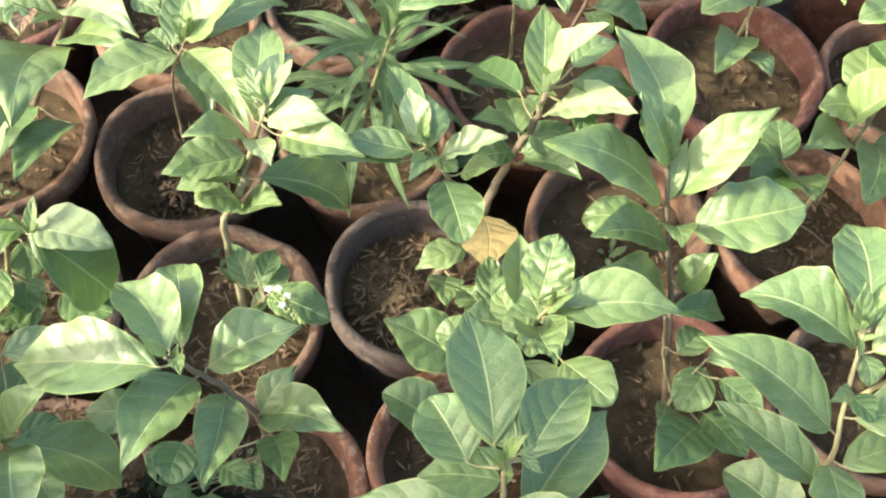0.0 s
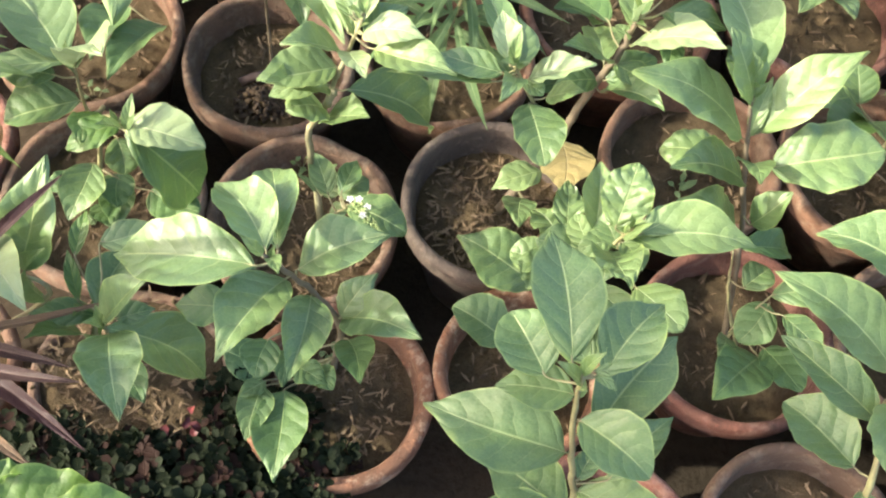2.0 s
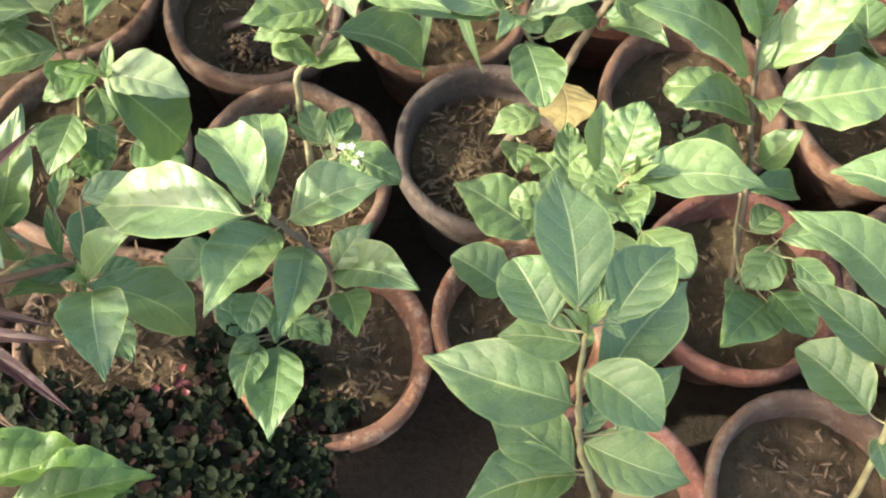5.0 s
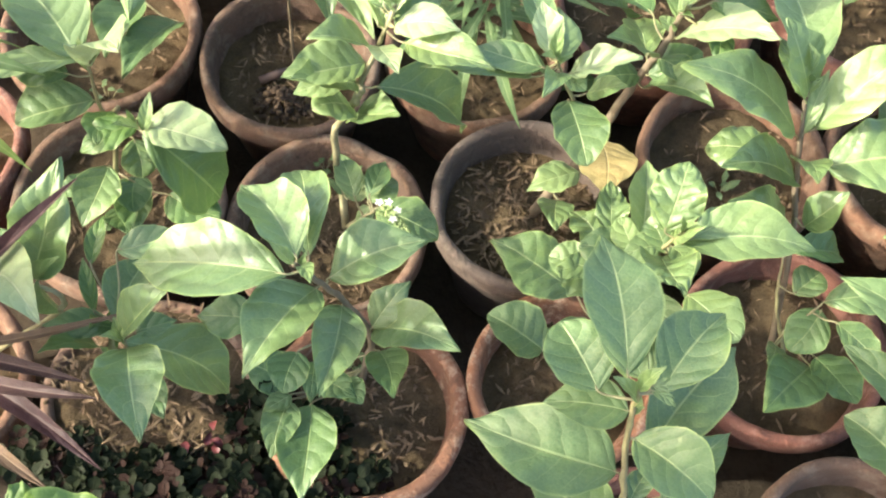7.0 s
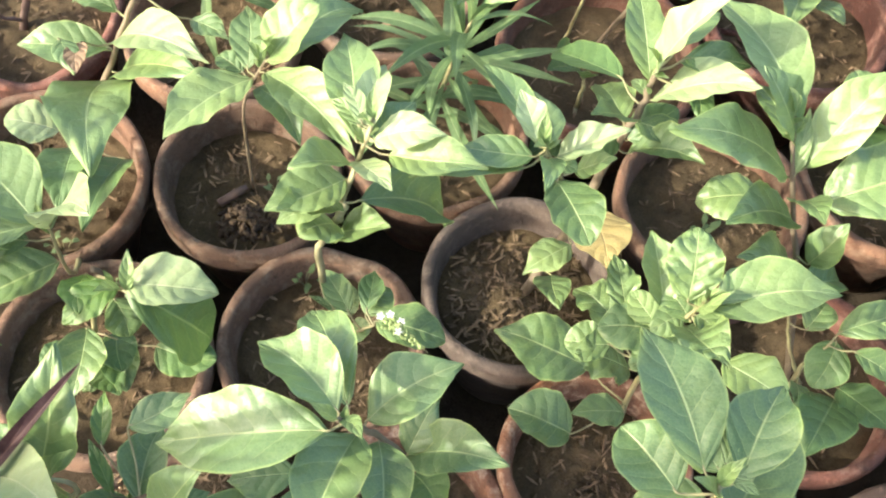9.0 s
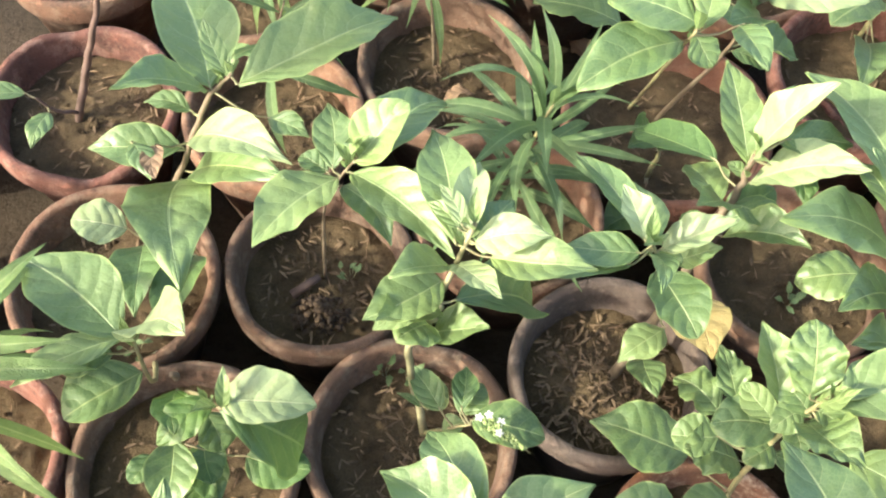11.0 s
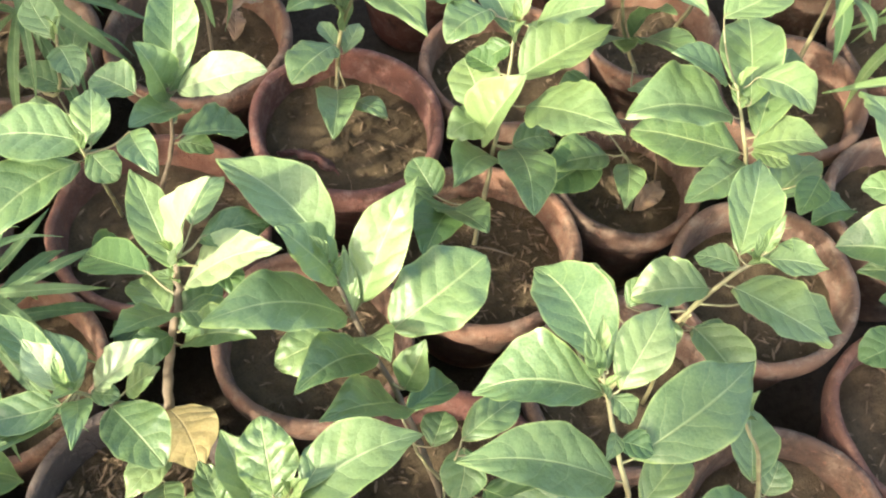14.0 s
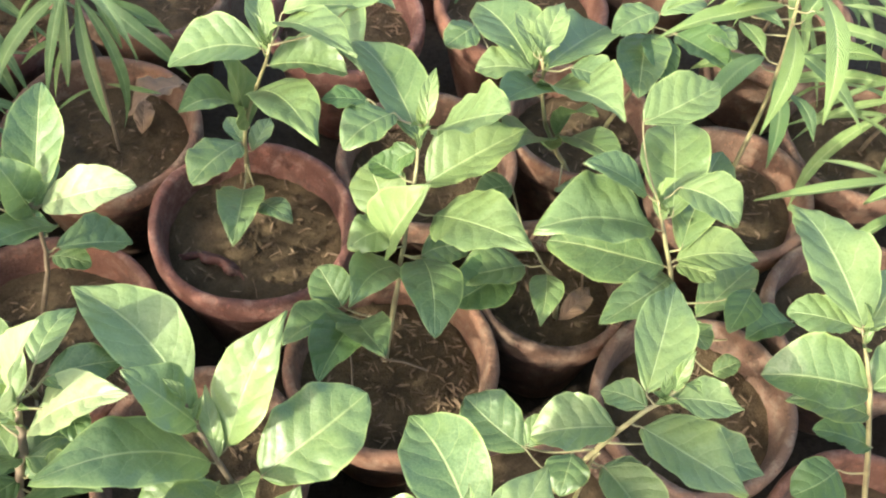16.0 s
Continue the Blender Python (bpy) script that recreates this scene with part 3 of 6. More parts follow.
plant_q = Shrub("shrub", "tall shrub with a sunlit crown of large leaves", "shrub", [(-0.565, 0.990, 0.156), (-0.484, 1.005, 0.334), (-0.440, 1.038, 0.425), (-0.405, 1.028, 0.482)], 0.0045, "woody", "young shrubs in pots")
plant_q.grow((-0.399, 1.021, 0.476), (-0.232, 1.106, 0.473), 0.085, "fresh")
plant_q.grow((-0.433, 1.042, 0.446), (-0.486, 1.210, 0.446), 0.091, "fresh")
plant_q.grow((-0.437, 1.042, 0.440), (-0.521, 1.000, 0.504), 0.052, "mature")
plant_q.grow((-0.474, 1.018, 0.372), (-0.576, 1.021, 0.372), 0.054, "mature")
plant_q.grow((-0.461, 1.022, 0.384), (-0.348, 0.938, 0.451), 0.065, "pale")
plant_q.grow((-0.480, 1.002, 0.332), (-0.454, 0.805, 0.446), 0.093, "fresh")
plant_q.grow((-0.464, 1.002, 0.347), (-0.354, 0.915, 0.460), 0.068, "mature")
plant_q.grow((-0.412, 1.033, 0.477), (-0.434, 1.087, 0.504), 0.025, "fresh")
plant_q.grow((-0.459, 1.038, 0.411), (-0.510, 1.052, 0.411), 0.028, "mature")
plant_q.grow((-0.373, 1.004, 0.439), (-0.330, 0.976, 0.442), 0.029, "mature")
plant_q.grow((-0.496, 1.002, 0.401), (-0.490, 0.945, 0.421), 0.025, "dead")
plant_q.grow((-0.521, 1.007, 0.291), (-0.494, 0.874, 0.403), 0.037, "mature")
plant_q.grow((-0.521, 1.007, 0.400), (-0.496, 0.953, 0.409), 0.028, "mature")
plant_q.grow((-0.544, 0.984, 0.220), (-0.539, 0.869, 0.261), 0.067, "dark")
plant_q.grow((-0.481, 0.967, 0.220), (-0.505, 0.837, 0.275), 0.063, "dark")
plant_q.grow((-0.564, 1.007, 0.223), (-0.627, 1.012, 0.240), 0.062, "pale", blunt=0.5)

plant_o = Shrub("shrub", "shrub with spread leaves leaning between two pots", "shrub", [(-0.535, 0.876, 0.156), (-0.513, 0.789, 0.263), (-0.518, 0.798, 0.361)], 0.0036, "green", "young shrubs in pots")
plant_o.grow((-0.528, 0.799, 0.357), (-0.636, 0.895, 0.357), 0.089, "mature", blunt=0.65)
plant_o.grow((-0.526, 0.798, 0.356), (-0.632, 0.750, 0.356), 0.044, "fresh")
plant_o.grow((-0.517, 0.784, 0.299), (-0.594, 0.736, 0.299), 0.076, "mature", blunt=0.5)
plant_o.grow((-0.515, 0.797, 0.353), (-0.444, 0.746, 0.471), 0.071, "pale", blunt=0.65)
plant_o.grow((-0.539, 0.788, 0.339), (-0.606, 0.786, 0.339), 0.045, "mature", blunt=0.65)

plant_p = Shrub("shrub", "low shrub with rounded leaves, one tinted pale as if sunlit", "shrub", [(-0.487, 0.692, 0.163), (-0.465, 0.731, 0.349), (-0.418, 0.700, 0.393)], 0.0036, "green", "young shrubs in pots")
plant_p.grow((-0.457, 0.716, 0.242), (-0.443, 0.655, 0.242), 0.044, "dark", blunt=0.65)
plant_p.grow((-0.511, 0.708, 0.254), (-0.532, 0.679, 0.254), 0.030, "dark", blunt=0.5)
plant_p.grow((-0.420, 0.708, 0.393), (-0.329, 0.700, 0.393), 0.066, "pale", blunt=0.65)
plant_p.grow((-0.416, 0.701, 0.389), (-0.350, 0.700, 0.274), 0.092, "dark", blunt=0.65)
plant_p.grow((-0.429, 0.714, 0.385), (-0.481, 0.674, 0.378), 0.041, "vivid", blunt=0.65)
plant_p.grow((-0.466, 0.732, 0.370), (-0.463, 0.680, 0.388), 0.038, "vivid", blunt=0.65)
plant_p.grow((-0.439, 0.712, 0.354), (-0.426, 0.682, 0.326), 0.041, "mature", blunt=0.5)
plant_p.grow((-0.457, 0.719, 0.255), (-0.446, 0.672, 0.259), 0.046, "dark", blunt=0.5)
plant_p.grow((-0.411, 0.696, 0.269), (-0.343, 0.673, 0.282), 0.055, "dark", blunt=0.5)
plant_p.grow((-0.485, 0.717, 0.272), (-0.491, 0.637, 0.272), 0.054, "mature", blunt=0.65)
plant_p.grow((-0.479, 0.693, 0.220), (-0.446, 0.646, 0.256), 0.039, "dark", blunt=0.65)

plant_f = Shrub("shrub", "spreading shrub with large shiny dark green leaves", "shrub", [(-0.160, 0.556, 0.166), (-0.147, 0.539, 0.351), (-0.176, 0.527, 0.467), (-0.204, 0.501, 0.577)], 0.0045, "woody", "young shrubs in pots")
plant_f.grow((-0.230, 0.497, 0.220), (-0.231, 0.426, 0.240), 0.041, "mature")
plant_f.grow((-0.228, 0.505, 0.220), (-0.251, 0.474, 0.240), 0.023, "fresh")
plant_f.grow((-0.223, 0.519, 0.220), (-0.280, 0.526, 0.240), 0.051, "dark", blunt=0.5)
plant_f.grow((-0.199, 0.531, 0.220), (-0.157, 0.509, 0.240), 0.035, "dark")
plant_f.grow((-0.212, 0.498, 0.561), (-0.357, 0.513, 0.492), 0.074, "mature")
plant_f.grow((-0.204, 0.510, 0.572), (-0.271, 0.582, 0.543), 0.059, "mature")
plant_f.grow((-0.196, 0.518, 0.559), (-0.230, 0.625, 0.509), 0.045, "mature")
plant_f.grow((-0.182, 0.525, 0.507), (-0.103, 0.562, 0.540), 0.061, "mature")
plant_f.grow((-0.190, 0.512, 0.511), (-0.229, 0.413, 0.536), 0.065, "mature")
plant_f.grow((-0.172, 0.528, 0.443), (-0.172, 0.430, 0.465), 0.050, "mature")
plant_f.grow((-0.145, 0.540, 0.364), (-0.058, 0.505, 0.442), 0.059, "mature")
plant_f.grow((-0.145, 0.537, 0.377), (-0.116, 0.583, 0.403), 0.039, "mature")
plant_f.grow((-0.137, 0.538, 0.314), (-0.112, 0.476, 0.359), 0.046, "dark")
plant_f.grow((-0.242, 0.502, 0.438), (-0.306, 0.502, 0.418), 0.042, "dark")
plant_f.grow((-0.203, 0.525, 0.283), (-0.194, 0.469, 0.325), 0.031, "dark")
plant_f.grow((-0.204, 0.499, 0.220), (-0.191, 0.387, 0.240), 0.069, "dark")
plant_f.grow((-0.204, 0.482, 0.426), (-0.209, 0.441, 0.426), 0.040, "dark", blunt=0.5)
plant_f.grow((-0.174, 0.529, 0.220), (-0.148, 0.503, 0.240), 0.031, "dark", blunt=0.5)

plant_g = Shrub("shrub", "low shrub with dark leaves beside creeping plants", "shrub", [(-0.438, 0.496, 0.178), (-0.401, 0.506, 0.346), (-0.347, 0.444, 0.473)], 0.0036, "green", "young shrubs in pots")
plant_g.grow((-0.399, 0.497, 0.220), (-0.352, 0.448, 0.240), 0.042, "dark")
plant_g.grow((-0.355, 0.452, 0.455), (-0.274, 0.461, 0.330), 0.064, "mature")
plant_g.grow((-0.346, 0.444, 0.466), (-0.301, 0.354, 0.508), 0.062, "mature")
plant_g.grow((-0.359, 0.458, 0.449), (-0.308, 0.487, 0.524), 0.049, "mature")
plant_g.grow((-0.387, 0.492, 0.386), (-0.372, 0.569, 0.386), 0.049, "mature")
plant_g.grow((-0.395, 0.550, 0.424), (-0.341, 0.580, 0.431), 0.038, "mature")
plant_g.grow((-0.402, 0.506, 0.333), (-0.475, 0.495, 0.333), 0.032, "dark")
plant_g.grow((-0.429, 0.504, 0.250), (-0.441, 0.444, 0.409), 0.041, "dark")
plant_g.grow((-0.419, 0.537, 0.413), (-0.421, 0.587, 0.419), 0.020, "vivid")
plant_g.grow((-0.415, 0.505, 0.372), (-0.439, 0.553, 0.386), 0.016, "vivid")
plant_g.grow((-0.415, 0.506, 0.265), (-0.399, 0.470, 0.422), 0.029, "vivid")
plant_g.grow((-0.366, 0.458, 0.440), (-0.355, 0.494, 0.440), 0.008, "fresh")
plant_g.grow((-0.350, 0.467, 0.445), (-0.316, 0.485, 0.445), 0.027, "dark")

plant_g2 = Shrub("shrub", SHRUB, "shrub", [(-0.610, 0.500, 0.136), (-0.450, 0.512, 0.361), (-0.519, 0.519, 0.379)], 0.0036, "green", "young shrubs in pots")
plant_g2.grow((-0.478, 0.521, 0.388), (-0.447, 0.596, 0.505), 0.065, "mature")
plant_g2.grow((-0.528, 0.519, 0.385), (-0.416, 0.441, 0.496), 0.064, "pale")
plant_g2.grow((-0.486, 0.507, 0.376), (-0.532, 0.574, 0.376), 0.052, "dark")
plant_g2.grow((-0.457, 0.510, 0.341), (-0.430, 0.516, 0.469), 0.036, "fresh")

plant_c = Shrub("shrub", "two-headed shrub with a woody trunk and one yellowing leaf", "shrub", [(0.006, 0.806, 0.175), (0.059, 0.844, 0.297), (0.080, 0.870, 0.376), (0.103, 0.886, 0.437), (0.112, 0.904, 0.486)], 0.0065, "woody", "young shrubs in pots")
plant_c.branch([(0.059, 0.844, 0.297), (0.011, 0.812, 0.436), (-0.014, 0.795, 0.512)], 0.0028)
plant_c.grow((0.101, 0.882, 0.427), (0.153, 0.846, 0.427), 0.041, "mature")
plant_c.grow((0.088, 0.877, 0.398), (0.038, 0.857, 0.398), 0.039, "dark")
plant_c.grow((0.136, 0.922, 0.505), (0.183, 0.965, 0.505), 0.036, "mature")
plant_c.grow((0.141, 0.910, 0.499), (0.208, 0.901, 0.499), 0.043, "mature")
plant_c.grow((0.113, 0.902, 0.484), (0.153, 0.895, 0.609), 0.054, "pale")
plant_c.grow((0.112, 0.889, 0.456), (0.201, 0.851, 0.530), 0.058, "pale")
plant_c.grow((0.108, 0.901, 0.476), (0.101, 1.009, 0.504), 0.048, "fresh")
plant_c.grow((0.090, 0.888, 0.418), (0.073, 0.953, 0.396), 0.049, "fresh")
plant_c.grow((0.094, 0.885, 0.423), (0.033, 0.829, 0.516), 0.041, "mature")
plant_c.grow((0.095, 0.862, 0.396), (0.157, 0.809, 0.458), 0.053, "mature")
plant_c.grow((0.096, 0.872, 0.407), (0.148, 0.898, 0.430), 0.046, "dark", blunt=0.5)
plant_c.grow((0.086, 0.921, 0.450), (0.034, 1.026, 0.363), 0.055, "dark")
plant_c.grow((0.137, 0.910, 0.493), (0.190, 0.906, 0.493), 0.032, "mature")
plant_c.grow((0.152, 0.887, 0.484), (0.151, 0.843, 0.484), 0.029, "dark")
plant_c.grow((0.107, 0.894, 0.459), (0.095, 0.913, 0.459), 0.017, "fresh", blunt=0.5)
plant_c.grow((0.004, 0.808, 0.472), (0.069, 0.812, 0.517), 0.042, "pale")
plant_c.grow((-0.019, 0.798, 0.507), (-0.064, 0.915, 0.479), 0.035, "mature")
plant_c.grow((-0.012, 0.794, 0.489), (-0.023, 0.725, 0.545), 0.027, "mature")
plant_c.grow((-0.021, 0.796, 0.514), (-0.036, 0.846, 0.531), 0.033, "pale")
plant_c.grow((-0.009, 0.799, 0.498), (-0.018, 0.866, 0.503), 0.037, "fresh")
plant_c.grow((-0.024, 0.788, 0.503), (-0.096, 0.799, 0.503), 0.038, "mature")
plant_c.grow((-0.032, 0.780, 0.497), (-0.143, 0.769, 0.497), 0.031, "fresh")
plant_c.grow((0.012, 0.813, 0.420), (0.040, 0.737, 0.420), 0.061, "mature", blunt=0.5)
plant_c.grow((0.049, 0.813, 0.281), (-0.009, 0.777, 0.281), 0.044, "fresh")
plant_c.grow((0.029, 0.816, 0.433), (0.065, 0.808, 0.471), 0.032, "fresh")
plant_c.grow((0.001, 0.806, 0.470), (0.024, 0.794, 0.470), 0.023, "fresh", blunt=0.5)
plant_c.grow((0.062, 0.847, 0.305), (0.070, 0.740, 0.360), 0.068, "yellow", fold=0.08, ripple=0.04)
plant_c.grow((0.034, 0.805, 0.220), (0.032, 0.740, 0.265), 0.044, "mature")

plant_d = Shrub("shrub", "tall fresh green shrub with large upright leaves", "shrub", [(0.179, 0.384, 0.150), (0.152, 0.366, 0.300), (0.116, 0.387, 0.400), (0.100, 0.409, 0.460), (0.089, 0.435, 0.525), (0.084, 0.446, 0.575)], 0.0045, "green", "young shrubs in pots")
plant_d.grow((0.074, 0.456, 0.578), (0.040, 0.577, 0.578), 0.067, "mature")
plant_d.grow((0.102, 0.450, 0.575), (0.149, 0.526, 0.575), 0.059, "mature")
plant_d.grow((0.086, 0.456, 0.578), (0.056, 0.505, 0.578), 0.032, "fresh")
plant_d.grow((0.090, 0.458, 0.579), (0.098, 0.505, 0.579), 0.015, "fresh")
plant_d.grow((0.094, 0.452, 0.576), (0.118, 0.460, 0.576), 0.011, "fresh")
plant_d.grow((0.095, 0.449, 0.574), (0.115, 0.439, 0.574), 0.009, "fresh")
plant_d.grow((0.084, 0.440, 0.543), (0.014, 0.435, 0.543), 0.046, "mature")
plant_d.grow((0.093, 0.411, 0.465), (-0.044, 0.434, 0.465), 0.086, "mature")
plant_d.grow((0.112, 0.424, 0.493), (0.182, 0.534, 0.493), 0.070, "mature")
plant_d.grow((0.096, 0.429, 0.509), (0.164, 0.388, 0.509), 0.063, "mature", blunt=0.5)
plant_d.grow((0.115, 0.392, 0.413), (0.216, 0.372, 0.413), 0.063, "fresh")
plant_d.grow((0.116, 0.376, 0.374), (0.023, 0.425, 0.374), 0.073, "mature")
plant_d.grow((0.119, 0.373, 0.366), (0.014, 0.325, 0.366), 0.072, "mature")
plant_d.grow((0.054, 0.445, 0.564), (0.017, 0.498, 0.564), 0.061, "mature", blunt=0.5)
plant_d.grow((0.141, 0.403, 0.430), (0.199, 0.477, 0.430), 0.043, "mature")
plant_d.grow((0.113, 0.398, 0.430), (0.127, 0.428, 0.430), 0.025, "mature", blunt=0.5)
plant_d.grow((0.170, 0.372, 0.286), (0.219, 0.400, 0.286), 0.035, "yellow", fold=0.08, ripple=0.04)

plant_x = Shrub("shrub", "light green shrub with puckered young leaves", "shrub", [(0.105, 0.645, 0.168), (0.113, 0.650, 0.374), (0.132, 0.650, 0.476)], 0.0036, "green", "young shrubs in pots")
plant_x.grow((0.126, 0.647, 0.433), (0.102, 0.685, 0.433), 0.034, "mature", blunt=0.5)
plant_x.grow((0.119, 0.653, 0.433), (0.086, 0.636, 0.433), 0.030, "fresh", blunt=0.5)
plant_x.grow((0.128, 0.648, 0.445), (0.150, 0.618, 0.445), 0.031, "mature", blunt=0.5)
plant_x.grow((0.040, 0.609, 0.220), (-0.030, 0.632, 0.240), 0.068, "mature", blunt=0.5)
plant_x.grow((0.103, 0.633, 0.220), (0.039, 0.626, 0.240), 0.042, "mature")
plant_x.grow((0.117, 0.654, 0.463), (0.129, 0.718, 0.491), 0.053, "crinkled", ripple=0.13, blunt=0.5)
plant_x.grow((0.102, 0.660, 0.430), (0.096, 0.738, 0.448), 0.050, "fresh")
plant_x.grow((0.077, 0.678, 0.387), (0.070, 0.742, 0.391), 0.037, "crinkled", ripple=0.13)
plant_x.grow((0.134, 0.645, 0.463), (0.256, 0.649, 0.484), 0.069, "fresh")
plant_x.grow((0.128, 0.648, 0.454), (0.146, 0.642, 0.509), 0.020, "fresh")
plant_x.grow((0.110, 0.653, 0.392), (0.045, 0.660, 0.392), 0.058, "mature", blunt=0.5)
plant_x.grow((0.146, 0.599, 0.448), (0.194, 0.555, 0.462), 0.054, "fresh", blunt=0.5)
plant_x.grow((0.123, 0.647, 0.423), (0.133, 0.570, 0.502), 0.053, "crinkled", ripple=0.13)
plant_x.grow((0.117, 0.645, 0.337), (0.188, 0.592, 0.337), 0.036, "fresh")
plant_x.grow((0.141, 0.646, 0.473), (0.184, 0.684, 0.473), 0.033, "mature")
plant_x.grow((0.092, 0.649, 0.309), (0.031, 0.658, 0.336), 0.064, "puckered", ripple=0.13, blunt=0.5)
plant_x.grow((0.082, 0.703, 0.307), (0.043, 0.745, 0.305), 0.053, "puckered", ripple=0.13, blunt=0.5)
plant_x.grow((0.068, 0.687, 0.220), (-0.039, 0.727, 0.240), 0.082, "mature")
plant_x.grow((0.118, 0.650, 0.406), (0.120, 0.620, 0.406), 0.029, "mature", blunt=0.5)
plant_x.grow((0.108, 0.654, 0.375), (0.080, 0.675, 0.375), 0.033, "fresh", blunt=0.5)
plant_x.grow((0.070, 0.668, 0.329), (0.022, 0.673, 0.329), 0.046, "fresh", blunt=0.5)
plant_x.grow((0.114, 0.649, 0.353), (0.082, 0.633, 0.353), 0.034, "mature", blunt=0.5)
plant_x.grow((0.104, 0.659, 0.398), (0.083, 0.697, 0.398), 0.032, "fresh", blunt=0.5)

plant_r = Shrub("shrub", "tall slender shrub with long leaves and leafy low shoots", "shrub", [(0.323, 0.687, 0.142), (0.292, 0.748, 0.300), (0.257, 0.809, 0.428), (0.243, 0.844, 0.494)], 0.0042, "woody", "young shrubs in pots")
plant_r.branch([(0.323, 0.687, 0.142), (0.321, 0.692, 0.214), (0.328, 0.689, 0.279)], 0.0028)

plant_s = Shrub("shrub", "upright shrub with broad pale-veined leaves along one stem", "shrub", [(0.445, 0.395, 0.164), (0.415, 0.460, 0.375), (0.407, 0.521, 0.430), (0.400, 0.538, 0.485), (0.400, 0.623, 0.573)], 0.0042, "green", "young shrubs in pots")
plant_s.grow((0.406, 0.612, 0.561), (0.408, 0.742, 0.532), 0.071, "mature")
plant_s.grow((0.412, 0.596, 0.551), (0.478, 0.640, 0.580), 0.052, "fresh")
plant_s.grow((0.398, 0.599, 0.549), (0.298, 0.648, 0.535), 0.078, "mature")
plant_s.grow((0.412, 0.550, 0.503), (0.565, 0.588, 0.503), 0.075, "mature")
plant_s.grow((0.392, 0.541, 0.489), (0.256, 0.593, 0.547), 0.068, "mature")
plant_s.grow((0.402, 0.515, 0.423), (0.299, 0.579, 0.440), 0.054, "mature")
plant_s.grow((0.395, 0.474, 0.387), (0.323, 0.532, 0.381), 0.071, "mature", blunt=0.5)
plant_s.grow((0.405, 0.526, 0.443), (0.411, 0.452, 0.443), 0.056, "mature", blunt=0.5)
plant_s.grow((0.414, 0.520, 0.459), (0.483, 0.550, 0.459), 0.046, "mature")
plant_s.grow((0.399, 0.570, 0.524), (0.372, 0.546, 0.540), 0.015, "fresh")
plant_s.grow((0.402, 0.564, 0.516), (0.423, 0.543, 0.516), 0.028, "dark", blunt=0.5)
plant_s.grow((0.407, 0.597, 0.539), (0.417, 0.572, 0.527), 0.026, "fresh", blunt=0.5)
plant_s.grow((0.397, 0.608, 0.562), (0.387, 0.633, 0.607), 0.021, "fresh")
plant_s.grow((0.411, 0.458, 0.362), (0.422, 0.418, 0.362), 0.039, "mature", blunt=0.5)
plant_s.grow((0.404, 0.660, 0.533), (0.400, 0.724, 0.524), 0.029, "mature")

plant_jj = Shrub("shrub", SHRUB, "shrub", [(0.638, 0.509, 0.156), (0.630, 0.549, 0.274), (0.599, 0.589, 0.361)], 0.0036, "green", "young shrubs in pots")
plant_jj.grow((0.626, 0.506, 0.220), (0.526, 0.513, 0.240), 0.082, "dark", blunt=0.5)
plant_jj.grow((0.627, 0.542, 0.243), (0.675, 0.621, 0.243), 0.062, "mature", blunt=0.65)
plant_jj.grow((0.636, 0.471, 0.220), (0.583, 0.443, 0.240), 0.061, "mature", blunt=0.5)
plant_jj.grow((0.642, 0.526, 0.221), (0.671, 0.550, 0.240), 0.041, "mature", blunt=0.5)

plant_h = Shrub("shrub", "slim shrub with scattered leaves in the red clay pot", "shrub", [(0.438, 1.309, 0.166), (0.437, 1.284, 0.311), (0.462, 1.239, 0.480)], 0.0036, "green", "young shrubs in pots")
plant_h.grow((0.556, 1.245, 0.498), (0.651, 1.251, 0.498), 0.049, "mature", blunt=0.65)
plant_h.grow((0.454, 1.251, 0.466), (0.353, 1.280, 0.447), 0.081, "mature", blunt=0.5)
plant_h.grow((0.446, 1.264, 0.386), (0.457, 1.083, 0.489), 0.075, "fresh")
plant_h.grow((0.432, 1.281, 0.347), (0.352, 1.259, 0.391), 0.057, "mature", blunt=0.65)
plant_h.grow((0.430, 1.295, 0.266), (0.353, 1.253, 0.266), 0.069, "mature", blunt=0.5)
plant_h.grow((0.440, 1.281, 0.306), (0.423, 1.295, 0.420), 0.070, "mature", blunt=0.65)
plant_h.grow((0.480, 1.258, 0.490), (0.524, 1.141, 0.536), 0.064, "fresh")
plant_h.grow((0.460, 1.245, 0.443), (0.539, 1.202, 0.443), 0.067, "mature", blunt=0.5)
plant_h.grow((0.418, 1.256, 0.220), (0.372, 1.155, 0.255), 0.066, "mature", blunt=0.65)
plant_h.grow((0.432, 1.230, 0.220), (0.448, 1.157, 0.261), 0.041, "mature", blunt=0.65)
plant_h.grow((0.443, 1.291, 0.249), (0.484, 1.336, 0.249), 0.030, "fresh")
plant_h.grow((0.434, 1.294, 0.261), (0.429, 1.346, 0.261), 0.024, "mature", blunt=0.65)
plant_h.grow((0.458, 1.247, 0.467), (0.478, 1.340, 0.467), 0.035, "fresh")
plant_h.grow((0.486, 1.265, 0.497), (0.572, 1.246, 0.497), 0.066, "fresh", blunt=0.5)

